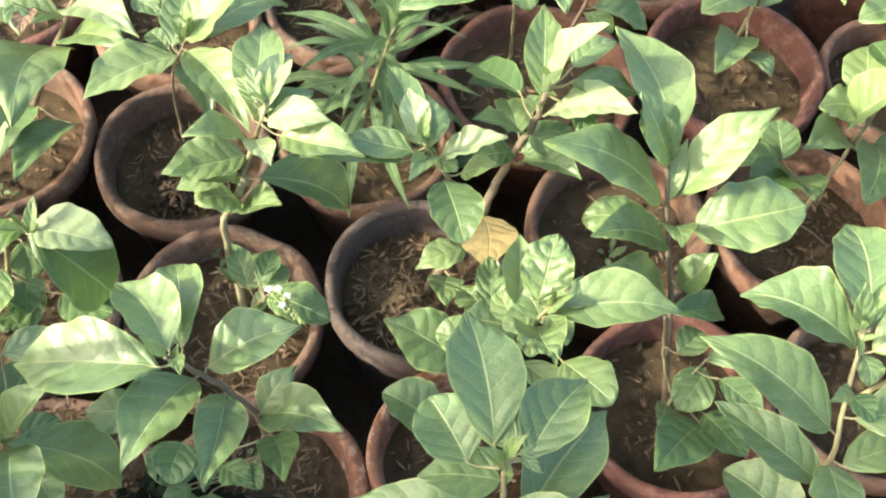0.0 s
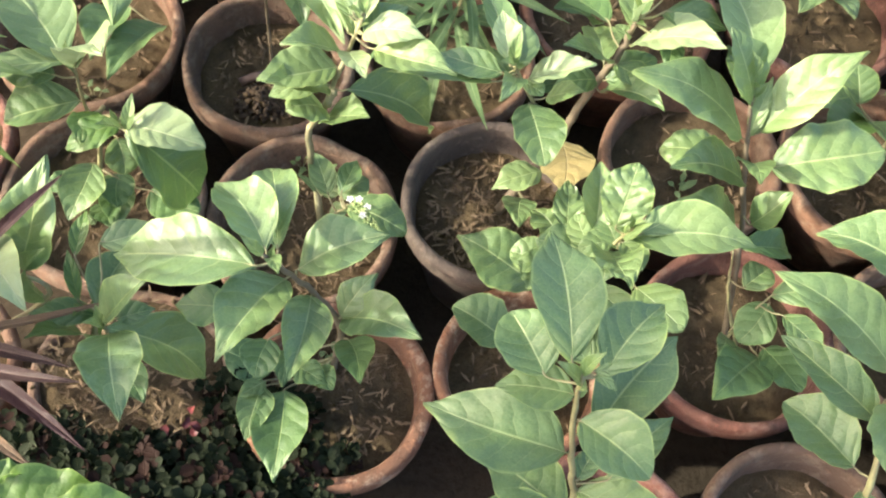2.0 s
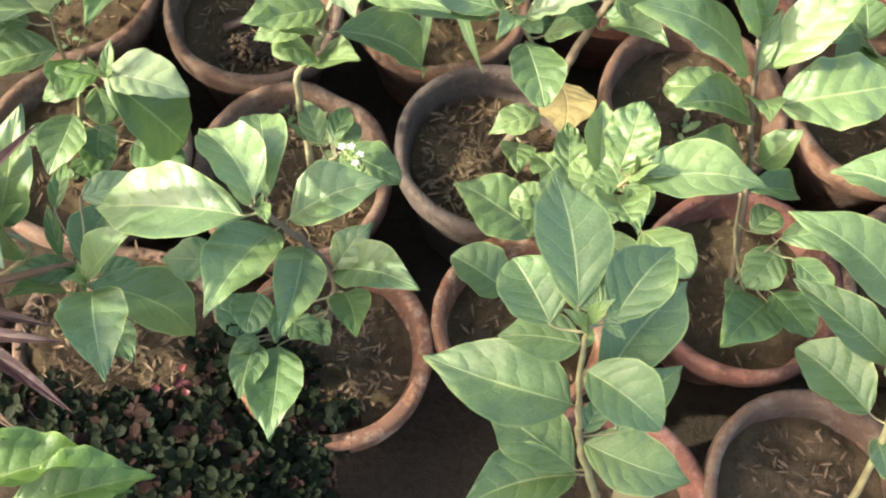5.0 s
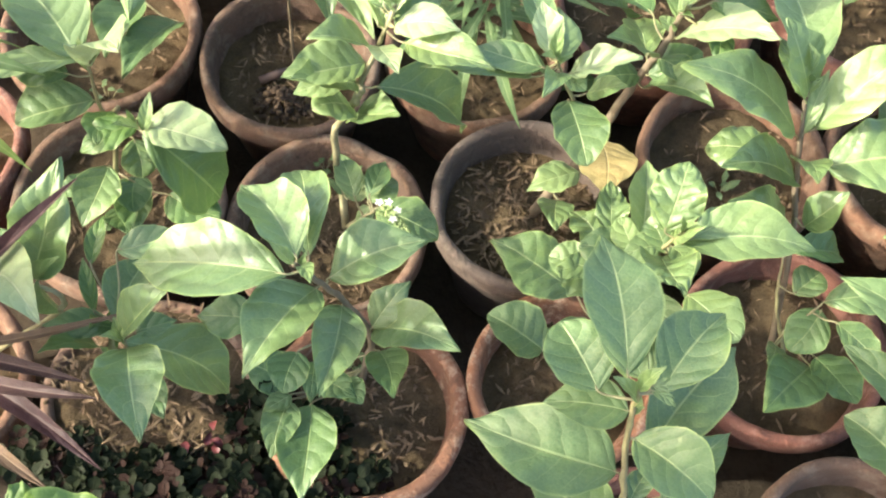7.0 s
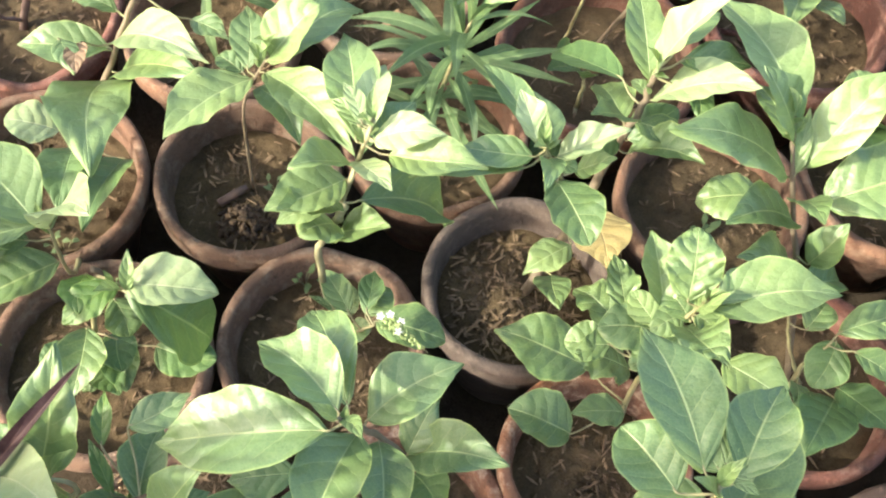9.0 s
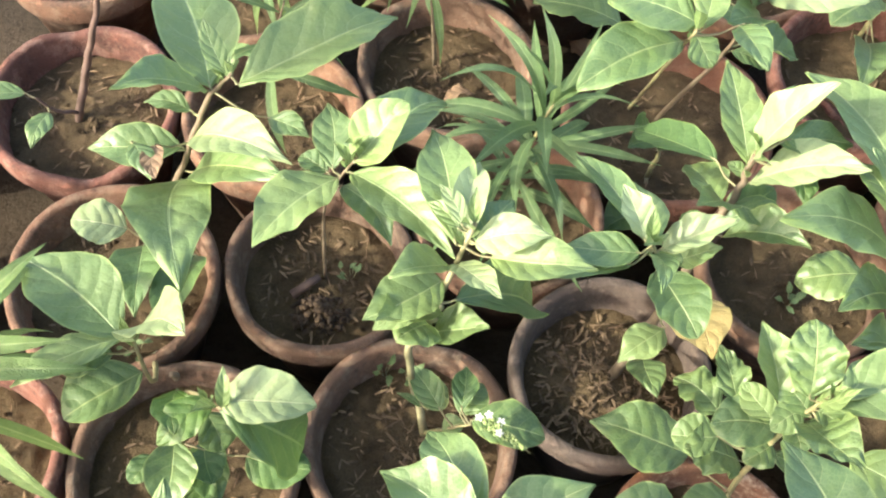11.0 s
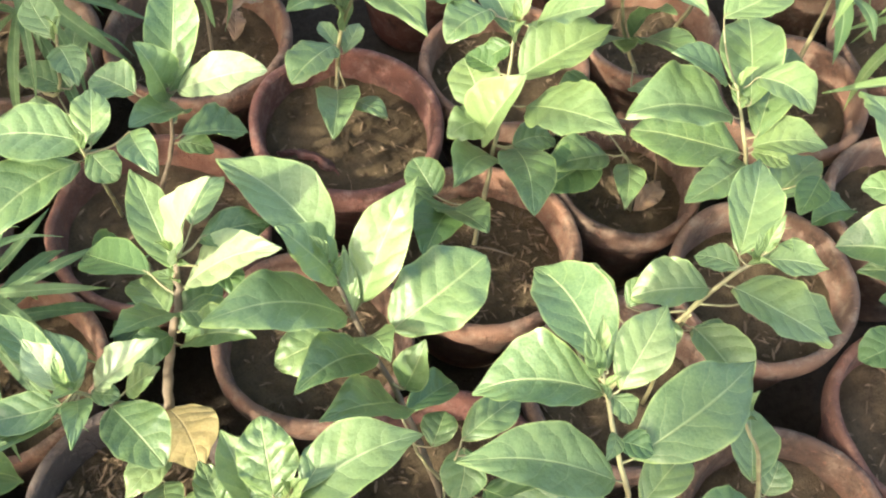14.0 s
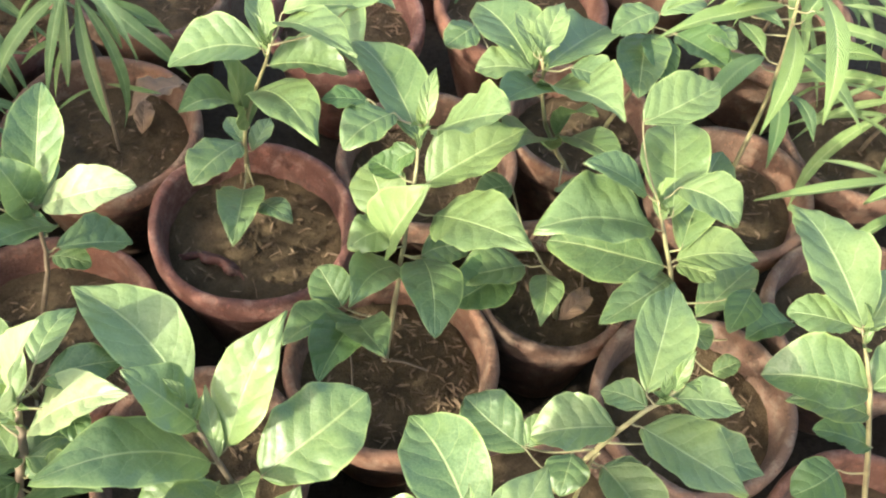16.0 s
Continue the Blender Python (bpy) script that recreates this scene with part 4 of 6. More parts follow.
plant_t = Shrub("shrub", "bushy shrub with many leaves at three heights", "shrub", [(0.504, 0.986, 0.156), (0.545, 1.040, 0.314), (0.588, 1.102, 0.439)], 0.0036, "green", "young shrubs in pots")
plant_t.grow((0.542, 1.145, 0.455), (0.493, 1.166, 0.455), 0.036, "dark", blunt=0.65)
plant_t.grow((0.556, 1.082, 0.387), (0.533, 1.118, 0.387), 0.040, "dark", blunt=0.5)
plant_t.grow((0.583, 1.093, 0.423), (0.573, 1.267, 0.423), 0.080, "mature", blunt=0.65)
plant_t.grow((0.590, 1.096, 0.453), (0.618, 1.139, 0.485), 0.021, "fresh")
plant_t.grow((0.600, 1.086, 0.446), (0.652, 1.031, 0.511), 0.095, "fresh", blunt=0.5)
plant_t.grow((0.580, 1.064, 0.385), (0.711, 1.077, 0.413), 0.093, "fresh")
plant_t.grow((0.577, 1.036, 0.361), (0.635, 0.919, 0.423), 0.092, "fresh")
plant_t.grow((0.534, 1.058, 0.350), (0.535, 1.128, 0.370), 0.066, "fresh", blunt=0.5)
plant_t.grow((0.520, 1.037, 0.324), (0.563, 1.029, 0.433), 0.081, "fresh")
plant_t.grow((0.540, 1.052, 0.333), (0.476, 1.040, 0.346), 0.052, "fresh", blunt=0.5)
plant_t.grow((0.564, 1.128, 0.443), (0.493, 1.102, 0.443), 0.057, "mature", blunt=0.5)
plant_t.grow((0.579, 1.095, 0.410), (0.551, 1.101, 0.382), 0.038, "dark", blunt=0.5)
plant_t.grow((0.559, 1.020, 0.306), (0.513, 0.891, 0.360), 0.069, "mature", blunt=0.65)
plant_t.grow((0.536, 1.031, 0.289), (0.445, 0.958, 0.366), 0.062, "fresh")
plant_t.grow((0.478, 1.016, 0.220), (0.459, 0.899, 0.345), 0.063, "mature", blunt=0.65)
plant_t.grow((0.469, 1.041, 0.224), (0.459, 1.096, 0.240), 0.055, "mature", blunt=0.5)
plant_t.grow((0.474, 1.026, 0.220), (0.381, 1.009, 0.240), 0.060, "mature", blunt=0.65)
plant_t.grow((0.480, 1.013, 0.229), (0.391, 0.917, 0.304), 0.071, "dark", blunt=0.65)
plant_t.grow((0.561, 1.024, 0.306), (0.616, 1.012, 0.306), 0.053, "mature", blunt=0.5)
plant_t.grow((0.650, 0.973, 0.307), (0.564, 0.950, 0.307), 0.069, "dark", blunt=0.5)

plant_u = Shrub("shrub", "shrub with dull green leaves behind its neighbours", "shrub", [(0.864, 1.156, 0.156), (0.780, 1.135, 0.330), (0.751, 1.129, 0.461)], 0.0036, "green", "young shrubs in pots")
plant_u.grow((0.746, 1.134, 0.433), (0.735, 1.268, 0.433), 0.089, "mature", blunt=0.65)
plant_u.grow((0.756, 1.128, 0.445), (0.888, 1.197, 0.406), 0.090, "mature", blunt=0.65)
plant_u.grow((0.766, 1.128, 0.409), (0.782, 0.999, 0.479), 0.094, "fresh")
plant_u.grow((0.745, 1.134, 0.439), (0.681, 1.160, 0.439), 0.055, "fresh", blunt=0.5)
plant_u.grow((0.753, 1.134, 0.413), (0.652, 1.052, 0.506), 0.059, "dark", blunt=0.65)
plant_u.grow((0.827, 1.142, 0.275), (0.810, 1.012, 0.380), 0.059, "mature", blunt=0.65)
plant_u.grow((0.805, 1.139, 0.292), (0.800, 1.066, 0.410), 0.039, "mature", blunt=0.65)
plant_u.grow((0.744, 1.139, 0.462), (0.748, 1.199, 0.473), 0.024, "fresh")
plant_u.grow((0.751, 1.137, 0.460), (0.810, 1.192, 0.475), 0.039, "fresh")
plant_u.grow((0.740, 1.269, 0.391), (0.692, 1.254, 0.387), 0.047, "mature", blunt=0.5)
plant_u.grow((0.805, 1.144, 0.259), (0.685, 1.077, 0.381), 0.076, "mature", blunt=0.65)
plant_u.grow((0.808, 1.111, 0.220), (0.823, 1.068, 0.240), 0.047, "fresh", blunt=0.5)
plant_u.grow((0.783, 1.116, 0.448), (0.820, 1.074, 0.448), 0.053, "mature", blunt=0.5)

plant_v = Shrub("shrub", "shrub with broad blotched leaves over a clay pot", "shrub", [(0.856, 0.856, 0.160), (0.806, 0.880, 0.341), (0.794, 0.924, 0.421)], 0.0036, "green", "young shrubs in pots")
plant_v.grow((0.816, 0.886, 0.371), (0.939, 0.990, 0.371), 0.072, "mature", blunt=0.65)
plant_v.grow((0.789, 0.908, 0.392), (0.644, 0.931, 0.437), 0.103, "mature", blunt=0.65)
plant_v.grow((0.800, 0.884, 0.345), (0.691, 0.966, 0.345), 0.099, "mature", blunt=0.5)
plant_v.grow((0.809, 0.910, 0.407), (0.890, 1.043, 0.407), 0.082, "fresh")
plant_v.grow((0.822, 0.926, 0.430), (0.856, 0.859, 0.430), 0.071, "fresh", blunt=0.5)
plant_v.grow((0.810, 0.881, 0.356), (0.900, 0.845, 0.356), 0.062, "fresh")
plant_v.grow((0.812, 0.879, 0.347), (0.846, 0.846, 0.347), 0.039, "fresh", blunt=0.5)
plant_v.grow((0.857, 0.856, 0.244), (0.966, 0.891, 0.244), 0.066, "mature", blunt=0.65)
plant_v.grow((0.808, 0.877, 0.328), (0.683, 0.836, 0.366), 0.053, "mature", blunt=0.65)
plant_v.grow((0.783, 0.931, 0.429), (0.713, 0.965, 0.479), 0.051, "mature", blunt=0.65)
plant_v.grow((0.846, 0.859, 0.233), (0.846, 0.813, 0.240), 0.044, "mature", blunt=0.5)
plant_v.grow((0.908, 0.838, 0.301), (0.848, 0.799, 0.301), 0.043, "dark", blunt=0.65)
plant_v.grow((0.807, 0.997, 0.468), (0.921, 1.016, 0.468), 0.071, "fresh")
plant_v.grow((0.797, 0.911, 0.401), (0.811, 0.948, 0.401), 0.017, "fresh")
plant_v.grow((0.846, 0.790, 0.220), (0.875, 0.783, 0.240), 0.034, "mature", blunt=0.5)
plant_v.grow((0.975, 0.811, 0.226), (0.899, 0.807, 0.240), 0.056, "dark", blunt=0.5)

plant_w = Shrub("shrub", "leaning shrub with a stout yellowish green stem", "shrub", [(0.560, 0.730, 0.155), (0.606, 0.701, 0.403), (0.663, 0.693, 0.485)], 0.0036, "green", "young shrubs in pots")

plant_y = Shrub("shrub", "shrub with sunlit leaves over an orange pot", "shrub", [(0.930, 0.560, 0.153), (0.904, 0.644, 0.362), (0.894, 0.695, 0.440)], 0.0036, "green", "young shrubs in pots")
plant_y.grow((0.896, 0.695, 0.439), (0.919, 0.858, 0.439), 0.089, "fresh")
plant_y.grow((0.888, 0.701, 0.440), (0.833, 0.742, 0.440), 0.050, "fresh", blunt=0.5)
plant_y.grow((0.900, 0.654, 0.378), (0.804, 0.712, 0.378), 0.088, "mature", blunt=0.5)
plant_y.grow((0.905, 0.636, 0.347), (0.832, 0.687, 0.347), 0.051, "mature")
plant_y.grow((0.914, 0.616, 0.301), (0.865, 0.659, 0.301), 0.052, "dark", blunt=0.5)
plant_y.grow((0.886, 0.617, 0.263), (0.821, 0.612, 0.263), 0.060, "dark", blunt=0.5)
plant_y.grow((0.899, 0.691, 0.436), (0.990, 0.744, 0.436), 0.047, "fresh")
plant_y.grow((0.902, 0.653, 0.378), (0.970, 0.661, 0.378), 0.055, "mature", blunt=0.5)

plant_i = Shrub("shrub", "shrub with blue-green folded leaves in the orange pot", "shrub", [(0.130, 1.197, 0.149), (0.165, 1.148, 0.339), (0.171, 1.125, 0.468)], 0.0036, "woody", "young shrubs in pots")
plant_i.branch([(0.094, 1.213, 0.149), (0.081, 1.123, 0.334), (0.064, 1.022, 0.534)], 0.0028)
plant_i.grow((0.175, 1.136, 0.398), (0.157, 1.171, 0.398), 0.029, "dark", blunt=0.5)
plant_i.grow((0.173, 1.143, 0.352), (0.207, 1.114, 0.352), 0.033, "mature", blunt=0.5)
plant_i.grow((0.173, 1.126, 0.466), (0.217, 1.223, 0.528), 0.064, "mature", blunt=0.65)
plant_i.grow((0.180, 1.122, 0.465), (0.269, 1.081, 0.505), 0.056, "pale", blunt=0.65)
plant_i.grow((0.170, 1.125, 0.450), (0.149, 1.146, 0.527), 0.053, "mature", blunt=0.65)
plant_i.grow((0.177, 1.124, 0.460), (0.206, 1.187, 0.476), 0.034, "mature", blunt=0.65)
plant_i.grow((0.188, 1.124, 0.423), (0.116, 1.063, 0.499), 0.046, "mature", blunt=0.65)
plant_i.grow((0.179, 1.142, 0.365), (0.258, 1.144, 0.332), 0.060, "mature", blunt=0.65)
plant_i.grow((0.140, 1.153, 0.442), (0.105, 1.199, 0.439), 0.054, "mature", blunt=0.5)
plant_i.grow((0.059, 1.033, 0.506), (-0.059, 0.977, 0.506), 0.067, "mature", blunt=0.65)
plant_i.grow((0.074, 1.028, 0.532), (0.092, 1.090, 0.541), 0.038, "fresh")
plant_i.grow((0.068, 1.034, 0.532), (-0.018, 1.071, 0.532), 0.072, "mature", blunt=0.5)
plant_i.grow((0.070, 1.036, 0.514), (0.088, 1.007, 0.494), 0.036, "mature", blunt=0.5)
plant_i.grow((0.112, 1.034, 0.526), (0.119, 0.958, 0.550), 0.037, "mature", blunt=0.65)

plant_ff = Shrub("shrub", SHRUB, "shrub", [(0.102, 1.103, 0.149), (0.099, 1.084, 0.215), (0.092, 1.070, 0.252)], 0.0036, "green", "young shrubs in pots")
plant_ff.leaf(1.00, (-0.003, -0.003, 0.004), -142, 46, 0.109, 0.065, "dark")
plant_ff.leaf(0.00, (-0.016, -0.038, -0.003), -162, 5, 0.047, 0.037, "dark")
plant_ff.leaf(0.00, (-0.008, -0.056, -0.004), -155, 3, 0.079, 0.058, "dark")
plant_r.branch([(0.340, 0.690, 0.142), (0.301, 0.715, 0.233), (0.285, 0.741, 0.299)], 0.0028)
plant_r.grow((0.241, 0.832, 0.474), (0.217, 0.900, 0.474), 0.034, "mature")
plant_r.grow((0.247, 0.849, 0.495), (0.184, 0.997, 0.495), 0.080, "fresh")
plant_r.grow((0.248, 0.831, 0.474), (0.202, 0.866, 0.545), 0.060, "mature")
plant_r.grow((0.267, 0.815, 0.442), (0.347, 0.872, 0.540), 0.059, "fresh")
plant_r.grow((0.288, 0.786, 0.420), (0.401, 0.811, 0.456), 0.089, "mature", blunt=0.5)
plant_r.grow((0.251, 0.811, 0.431), (0.110, 0.808, 0.523), 0.069, "mature")
plant_r.grow((0.270, 0.786, 0.381), (0.170, 0.744, 0.453), 0.062, "mature")
plant_r.grow((0.244, 0.822, 0.373), (0.175, 0.825, 0.358), 0.056, "mature", blunt=0.5)
plant_r.grow((0.266, 0.796, 0.402), (0.262, 0.733, 0.469), 0.040, "fresh")
plant_r.grow((0.290, 0.751, 0.351), (0.319, 0.770, 0.405), 0.042, "mature")
plant_r.grow((0.285, 0.755, 0.312), (0.185, 0.719, 0.430), 0.069, "mature")
plant_r.grow((0.294, 0.748, 0.298), (0.370, 0.781, 0.244), 0.046, "dark")
plant_r.grow((0.257, 0.810, 0.436), (0.265, 0.858, 0.487), 0.019, "fresh")
plant_r.grow((0.262, 0.814, 0.438), (0.298, 0.873, 0.438), 0.017, "fresh")
plant_r.grow((0.339, 0.700, 0.284), (0.425, 0.723, 0.284), 0.046, "mature")
plant_r.grow((0.310, 0.712, 0.267), (0.340, 0.744, 0.267), 0.042, "mature", blunt=0.5)
plant_r.grow((0.341, 0.696, 0.267), (0.314, 0.652, 0.240), 0.050, "dark", blunt=0.5)
plant_r.grow((0.346, 0.646, 0.220), (0.285, 0.571, 0.258), 0.072, "dark")
plant_r.grow((0.352, 0.659, 0.220), (0.393, 0.604, 0.240), 0.053, "dark", blunt=0.5)
plant_r.grow((0.354, 0.679, 0.278), (0.404, 0.637, 0.278), 0.039, "mature")
plant_r.grow((0.305, 0.666, 0.220), (0.291, 0.631, 0.240), 0.026, "mature")
plant_w.branch([(0.600, 0.700, 0.155), (0.601, 0.704, 0.336), (0.603, 0.701, 0.378)], 0.0028)
plant_w.grow((0.628, 0.688, 0.439), (0.686, 0.591, 0.439), 0.081, "fresh")
plant_w.grow((0.613, 0.703, 0.423), (0.536, 0.730, 0.412), 0.065, "fresh", blunt=0.5)
plant_w.grow((0.638, 0.707, 0.467), (0.728, 0.804, 0.467), 0.062, "fresh")
plant_w.grow((0.657, 0.689, 0.474), (0.711, 0.655, 0.474), 0.044, "fresh")
plant_w.grow((0.667, 0.679, 0.403), (0.740, 0.615, 0.385), 0.058, "mature")
plant_w.grow((0.530, 0.724, 0.407), (0.568, 0.739, 0.414), 0.029, "fresh")
plant_w.grow((0.636, 0.698, 0.456), (0.615, 0.740, 0.431), 0.034, "mature")
plant_w.grow((0.609, 0.696, 0.345), (0.634, 0.655, 0.345), 0.045, "mature", blunt=0.5)
plant_w.grow((0.586, 0.718, 0.356), (0.554, 0.684, 0.356), 0.045, "mature", blunt=0.5)
plant_w.grow((0.649, 0.695, 0.469), (0.648, 0.706, 0.504), 0.014, "fresh")
plant_w.grow((0.561, 0.757, 0.308), (0.528, 0.837, 0.309), 0.069, "mature", blunt=0.5)
plant_w.grow((0.608, 0.692, 0.358), (0.618, 0.594, 0.358), 0.070, "fresh")
plant_w.grow((0.651, 0.693, 0.470), (0.675, 0.687, 0.470), 0.013, "fresh")

plant_v2 = Shrub("shrub", SHRUB, "shrub", [(0.737, 0.963, 0.152), (0.714, 0.962, 0.250), (0.690, 0.962, 0.300)], 0.0036, "green", "young shrubs in pots")
plant_v2.leaf(1.00, (-0.018, 0.009, -0.003), 178, 7, 0.100, 0.065, "mature")
plant_v2.leaf(0.88, (-0.003, -0.005, 0.001), -124, 6, 0.078, 0.042, "mature")
plant_v2.leaf(0.91, (0.015, 0.123, 0.007), -179, 4, 0.056, 0.043, "mature")

plant_k = Shrub("shrub", "small shrub with a few pale green leaves", "shrub", [(0.940, 1.470, 0.155), (0.879, 1.426, 0.280), (0.819, 1.372, 0.370)], 0.003, "green", "young shrubs in pots")
plant_k.grow((0.866, 1.416, 0.301), (1.023, 1.405, 0.301), 0.083, "mature")
plant_k.grow((0.817, 1.379, 0.368), (0.745, 1.339, 0.368), 0.034, "dark")
plant_k.grow((0.828, 1.381, 0.373), (0.909, 1.429, 0.373), 0.051, "mature")
plant_k.grow((0.817, 1.385, 0.373), (0.757, 1.421, 0.373), 0.038, "mature")
plant_u2 = Shrub("shrub", SHRUB, "shrub", [(0.950, 1.220, 0.156), (0.935, 1.165, 0.322), (0.940, 1.171, 0.421)], 0.0036, "green", "young shrubs in pots")
plant_u2.grow((0.934, 1.172, 0.399), (0.868, 1.082, 0.399), 0.069, "mature", blunt=0.65)
plant_u2.grow((0.948, 1.180, 0.426), (0.874, 1.166, 0.426), 0.047, "mature", blunt=0.65)
plant_u2.grow((0.962, 1.153, 0.407), (0.995, 1.080, 0.407), 0.076, "dark", blunt=0.5)
plant_u2.grow((0.995, 1.137, 0.417), (1.017, 1.098, 0.417), 0.042, "fresh", blunt=0.5)
plant_u2.grow((0.950, 1.177, 0.425), (1.017, 1.174, 0.425), 0.043, "mature", blunt=0.65)
plant_u2.grow((0.920, 1.180, 0.389), (0.883, 1.151, 0.389), 0.023, "vivid", blunt=0.65)
plant_u2.grow((0.936, 1.170, 0.402), (0.910, 1.087, 0.402), 0.053, "dark", blunt=0.65)

plant_b3 = Shrub("shrub", SHRUB, "shrub", [(0.660, 1.500, 0.156), (0.572, 1.368, 0.429), (0.560, 1.356, 0.451)], 0.0036, "green", "young shrubs in pots")
plant_b3.leaf(0.72, (-0.016, 0.002, -0.004), -88, 5, 0.144, 0.083, "mature")
plant_b3.leaf(0.77, (0.008, -0.001, 0.002), -47, 5, 0.087, 0.063, "mature")

plant_i3 = Shrub("shrub", SHRUB, "shrub", [(0.030, 1.480, 0.156), (0.066, 1.363, 0.244), (0.083, 1.260, 0.449)], 0.0036, "green", "young shrubs in pots")
plant_i3.leaf(0.49, (0.006, -0.001, -0.001), 143, 8, 0.068, 0.051, "mature")
plant_i3.leaf(0.51, (0.014, -0.004, -0.003), 68, 7, 0.115, 0.041, "mature")
plant_i3.leaf(0.94, (-0.001, 0.006, 0.001), 100, 7, 0.073, 0.043, "mature")
plant_i3.leaf(0.94, (0.000, -0.006, 0.001), -86, 7, 0.075, 0.041, "mature")
plant_i3.leaf(0.40, (0.013, -0.077, -0.005), 159, 2, 0.125, 0.089, "mature")
plant_a.sprout(0, 3)
bm = bmesh.new()
r = random.Random(6)
for k in range(7):
    at = along(plant_a.lines[0], 0.56 + 0.018 * k) - plant_a.root + Vector((r.uniform(-1, 1), r.uniform(-1, 1), 0)) * 0.004
    bmesh.ops.create_icosphere(bm, subdivisions=2, radius=r.uniform(0.003, 0.0055), matrix=Matrix.Translation(at) @ Matrix.Diagonal((1, 0.8, 1.3, 1)))
mesh_object("knot", bm, [STEM["pale"]], plant_a.ob, "pale knobbly knot where an old shoot was cut")
plant_b.sprout(0, 5)
plant_q.sprout(0, 6)
plant_o.sprout(0, 7)
plant_p.sprout(0, 8)
plant_f.sprout(0, 9)
plant_g.sprout(0, 10)
plant_g2.sprout(0, 11)
plant_c.sprout(0, 12)
plant_c.sprout(1, 13)
plant_d.sprout(0, 14)
plant_x.sprout(0, 15)
plant_r.sprout(0, 16)
plant_s.sprout(0, 18)
plant_jj.sprout(0, 19)
plant_h.sprout(0, 20)
plant_t.sprout(0, 21)
plant_u.sprout(0, 22)
plant_v.sprout(0, 23)
plant_w.sprout(0, 24)
plant_y.sprout(0, 25)
plant_i.sprout(0, 26)
plant_i.sprout(1, 27)
plant_i3.sprout(0, 34)


# ---- unseen young trees, added beside the rows so their crowns shade some pots ----
def shade_tree(x, y, base, top, half, count, seed):
    r = random.Random(seed)
    ob = tagged(new("unseen_shade_tree"), "unseen slim young tree added for shade, with a loose crown of broad green leaves", "tree")
    ob.location = (x, y, 0)
    bm = bmesh.new()
    trunk = spline([Vector((0, 0, -0.03)), Vector((0.01, -0.01, 0.4 * top)), Vector((-0.01, 0.01, 0.75 * top)), Vector((0, 0, top))])
    n = len(trunk) - 1
    tube(bm, trunk, [0.016 * (1 - 0.75 * i / n) for i in range(n + 1)])
    crown = bmesh.new()
    for k in range(26):
        z = base + (top - base) * (k + 0.5) / 26
        turn = 2.4 * k + r.uniform(-0.4, 0.4)
        reach = half * r.uniform(0.55, 1.0) * (1.0 - 0.45 * max(0.0, (z - base) / (top - base) - 0.6) / 0.4)
        tip = Vector((0.55 * math.cos(turn) * reach, math.sin(turn) * reach, z + 0.3 * reach))
        foot = Vector((0, 0, z))
        limb = [foot, foot.lerp(tip, 0.5) + Vector((0, 0, 0.02)), tip]
        tube(bm, limb, [0.005, 0.004, 0.002], 5)
        for j in range(count // 26):
            at = foot.lerp(tip, r.uniform(0.3, 1.05)) + Vector((r.uniform(-1, 1), r.uniform(-1, 1), r.uniform(-1, 1))) * 0.03
            size = r.uniform(0.07, 0.13)
            blade(crown, axis_pose(at, r.uniform(0, 360), r.uniform(-25, 45), r.uniform(-30, 30)), size, size * 0.52, 0.06, 0.4, 0.04, 0.3, r.random(), 8, 2)
    mesh_object("trunk", bm, [STEM["woody"]], ob)
    mesh_object("crown", crown, [LEAF["mature"]], ob)["kind"] = "stuff"


shade_tree(-1.10, -0.03, 0.90, 1.47, 0.28, 260, 3)
shade_tree(-1.20, 0.96, 0.86, 1.26, 0.27, 208, 7)

# ---- narrow-leaved plants ----
NARROW = {}
for shade in ("narrow", "light_narrow"):
    NARROW[shade] = []
    for k in range(5):
        bm = bmesh.new()
        blade(bm, Matrix.Identity(4), 1.0, 0.115 + 0.02 * (k % 3), 0.05 + 0.03 * k, 0.3, 0.05, 0.25 + 0.12 * k, k, 12, 2, 0.8)
        me = bpy.data.meshes.new("leaf")
        bm.to_mesh(me)
        bm.free()
        me.materials.append(LEAF[shade])
        me.polygons.foreach_set("use_smooth", [True] * len(me.polygons))
        NARROW[shade].append(me)


def strap(parent, root, a, b, width, kind, bow, seed, label=""):
    bm = bmesh.new()
    a, b = Vector(a) - root, Vector(b) - root
    d = b - a
    az, up = math.degrees(math.atan2(d.y, d.x)), math.degrees(math.asin(d.normalized().z))
    blade(bm, axis_pose(a, az, up, 12), d.length, width, bow, 0.7, 0.02, 0.05, seed, 16, 3, 0.6)
    mesh_object("leaf", bm, [LEAF[kind]], parent, label)


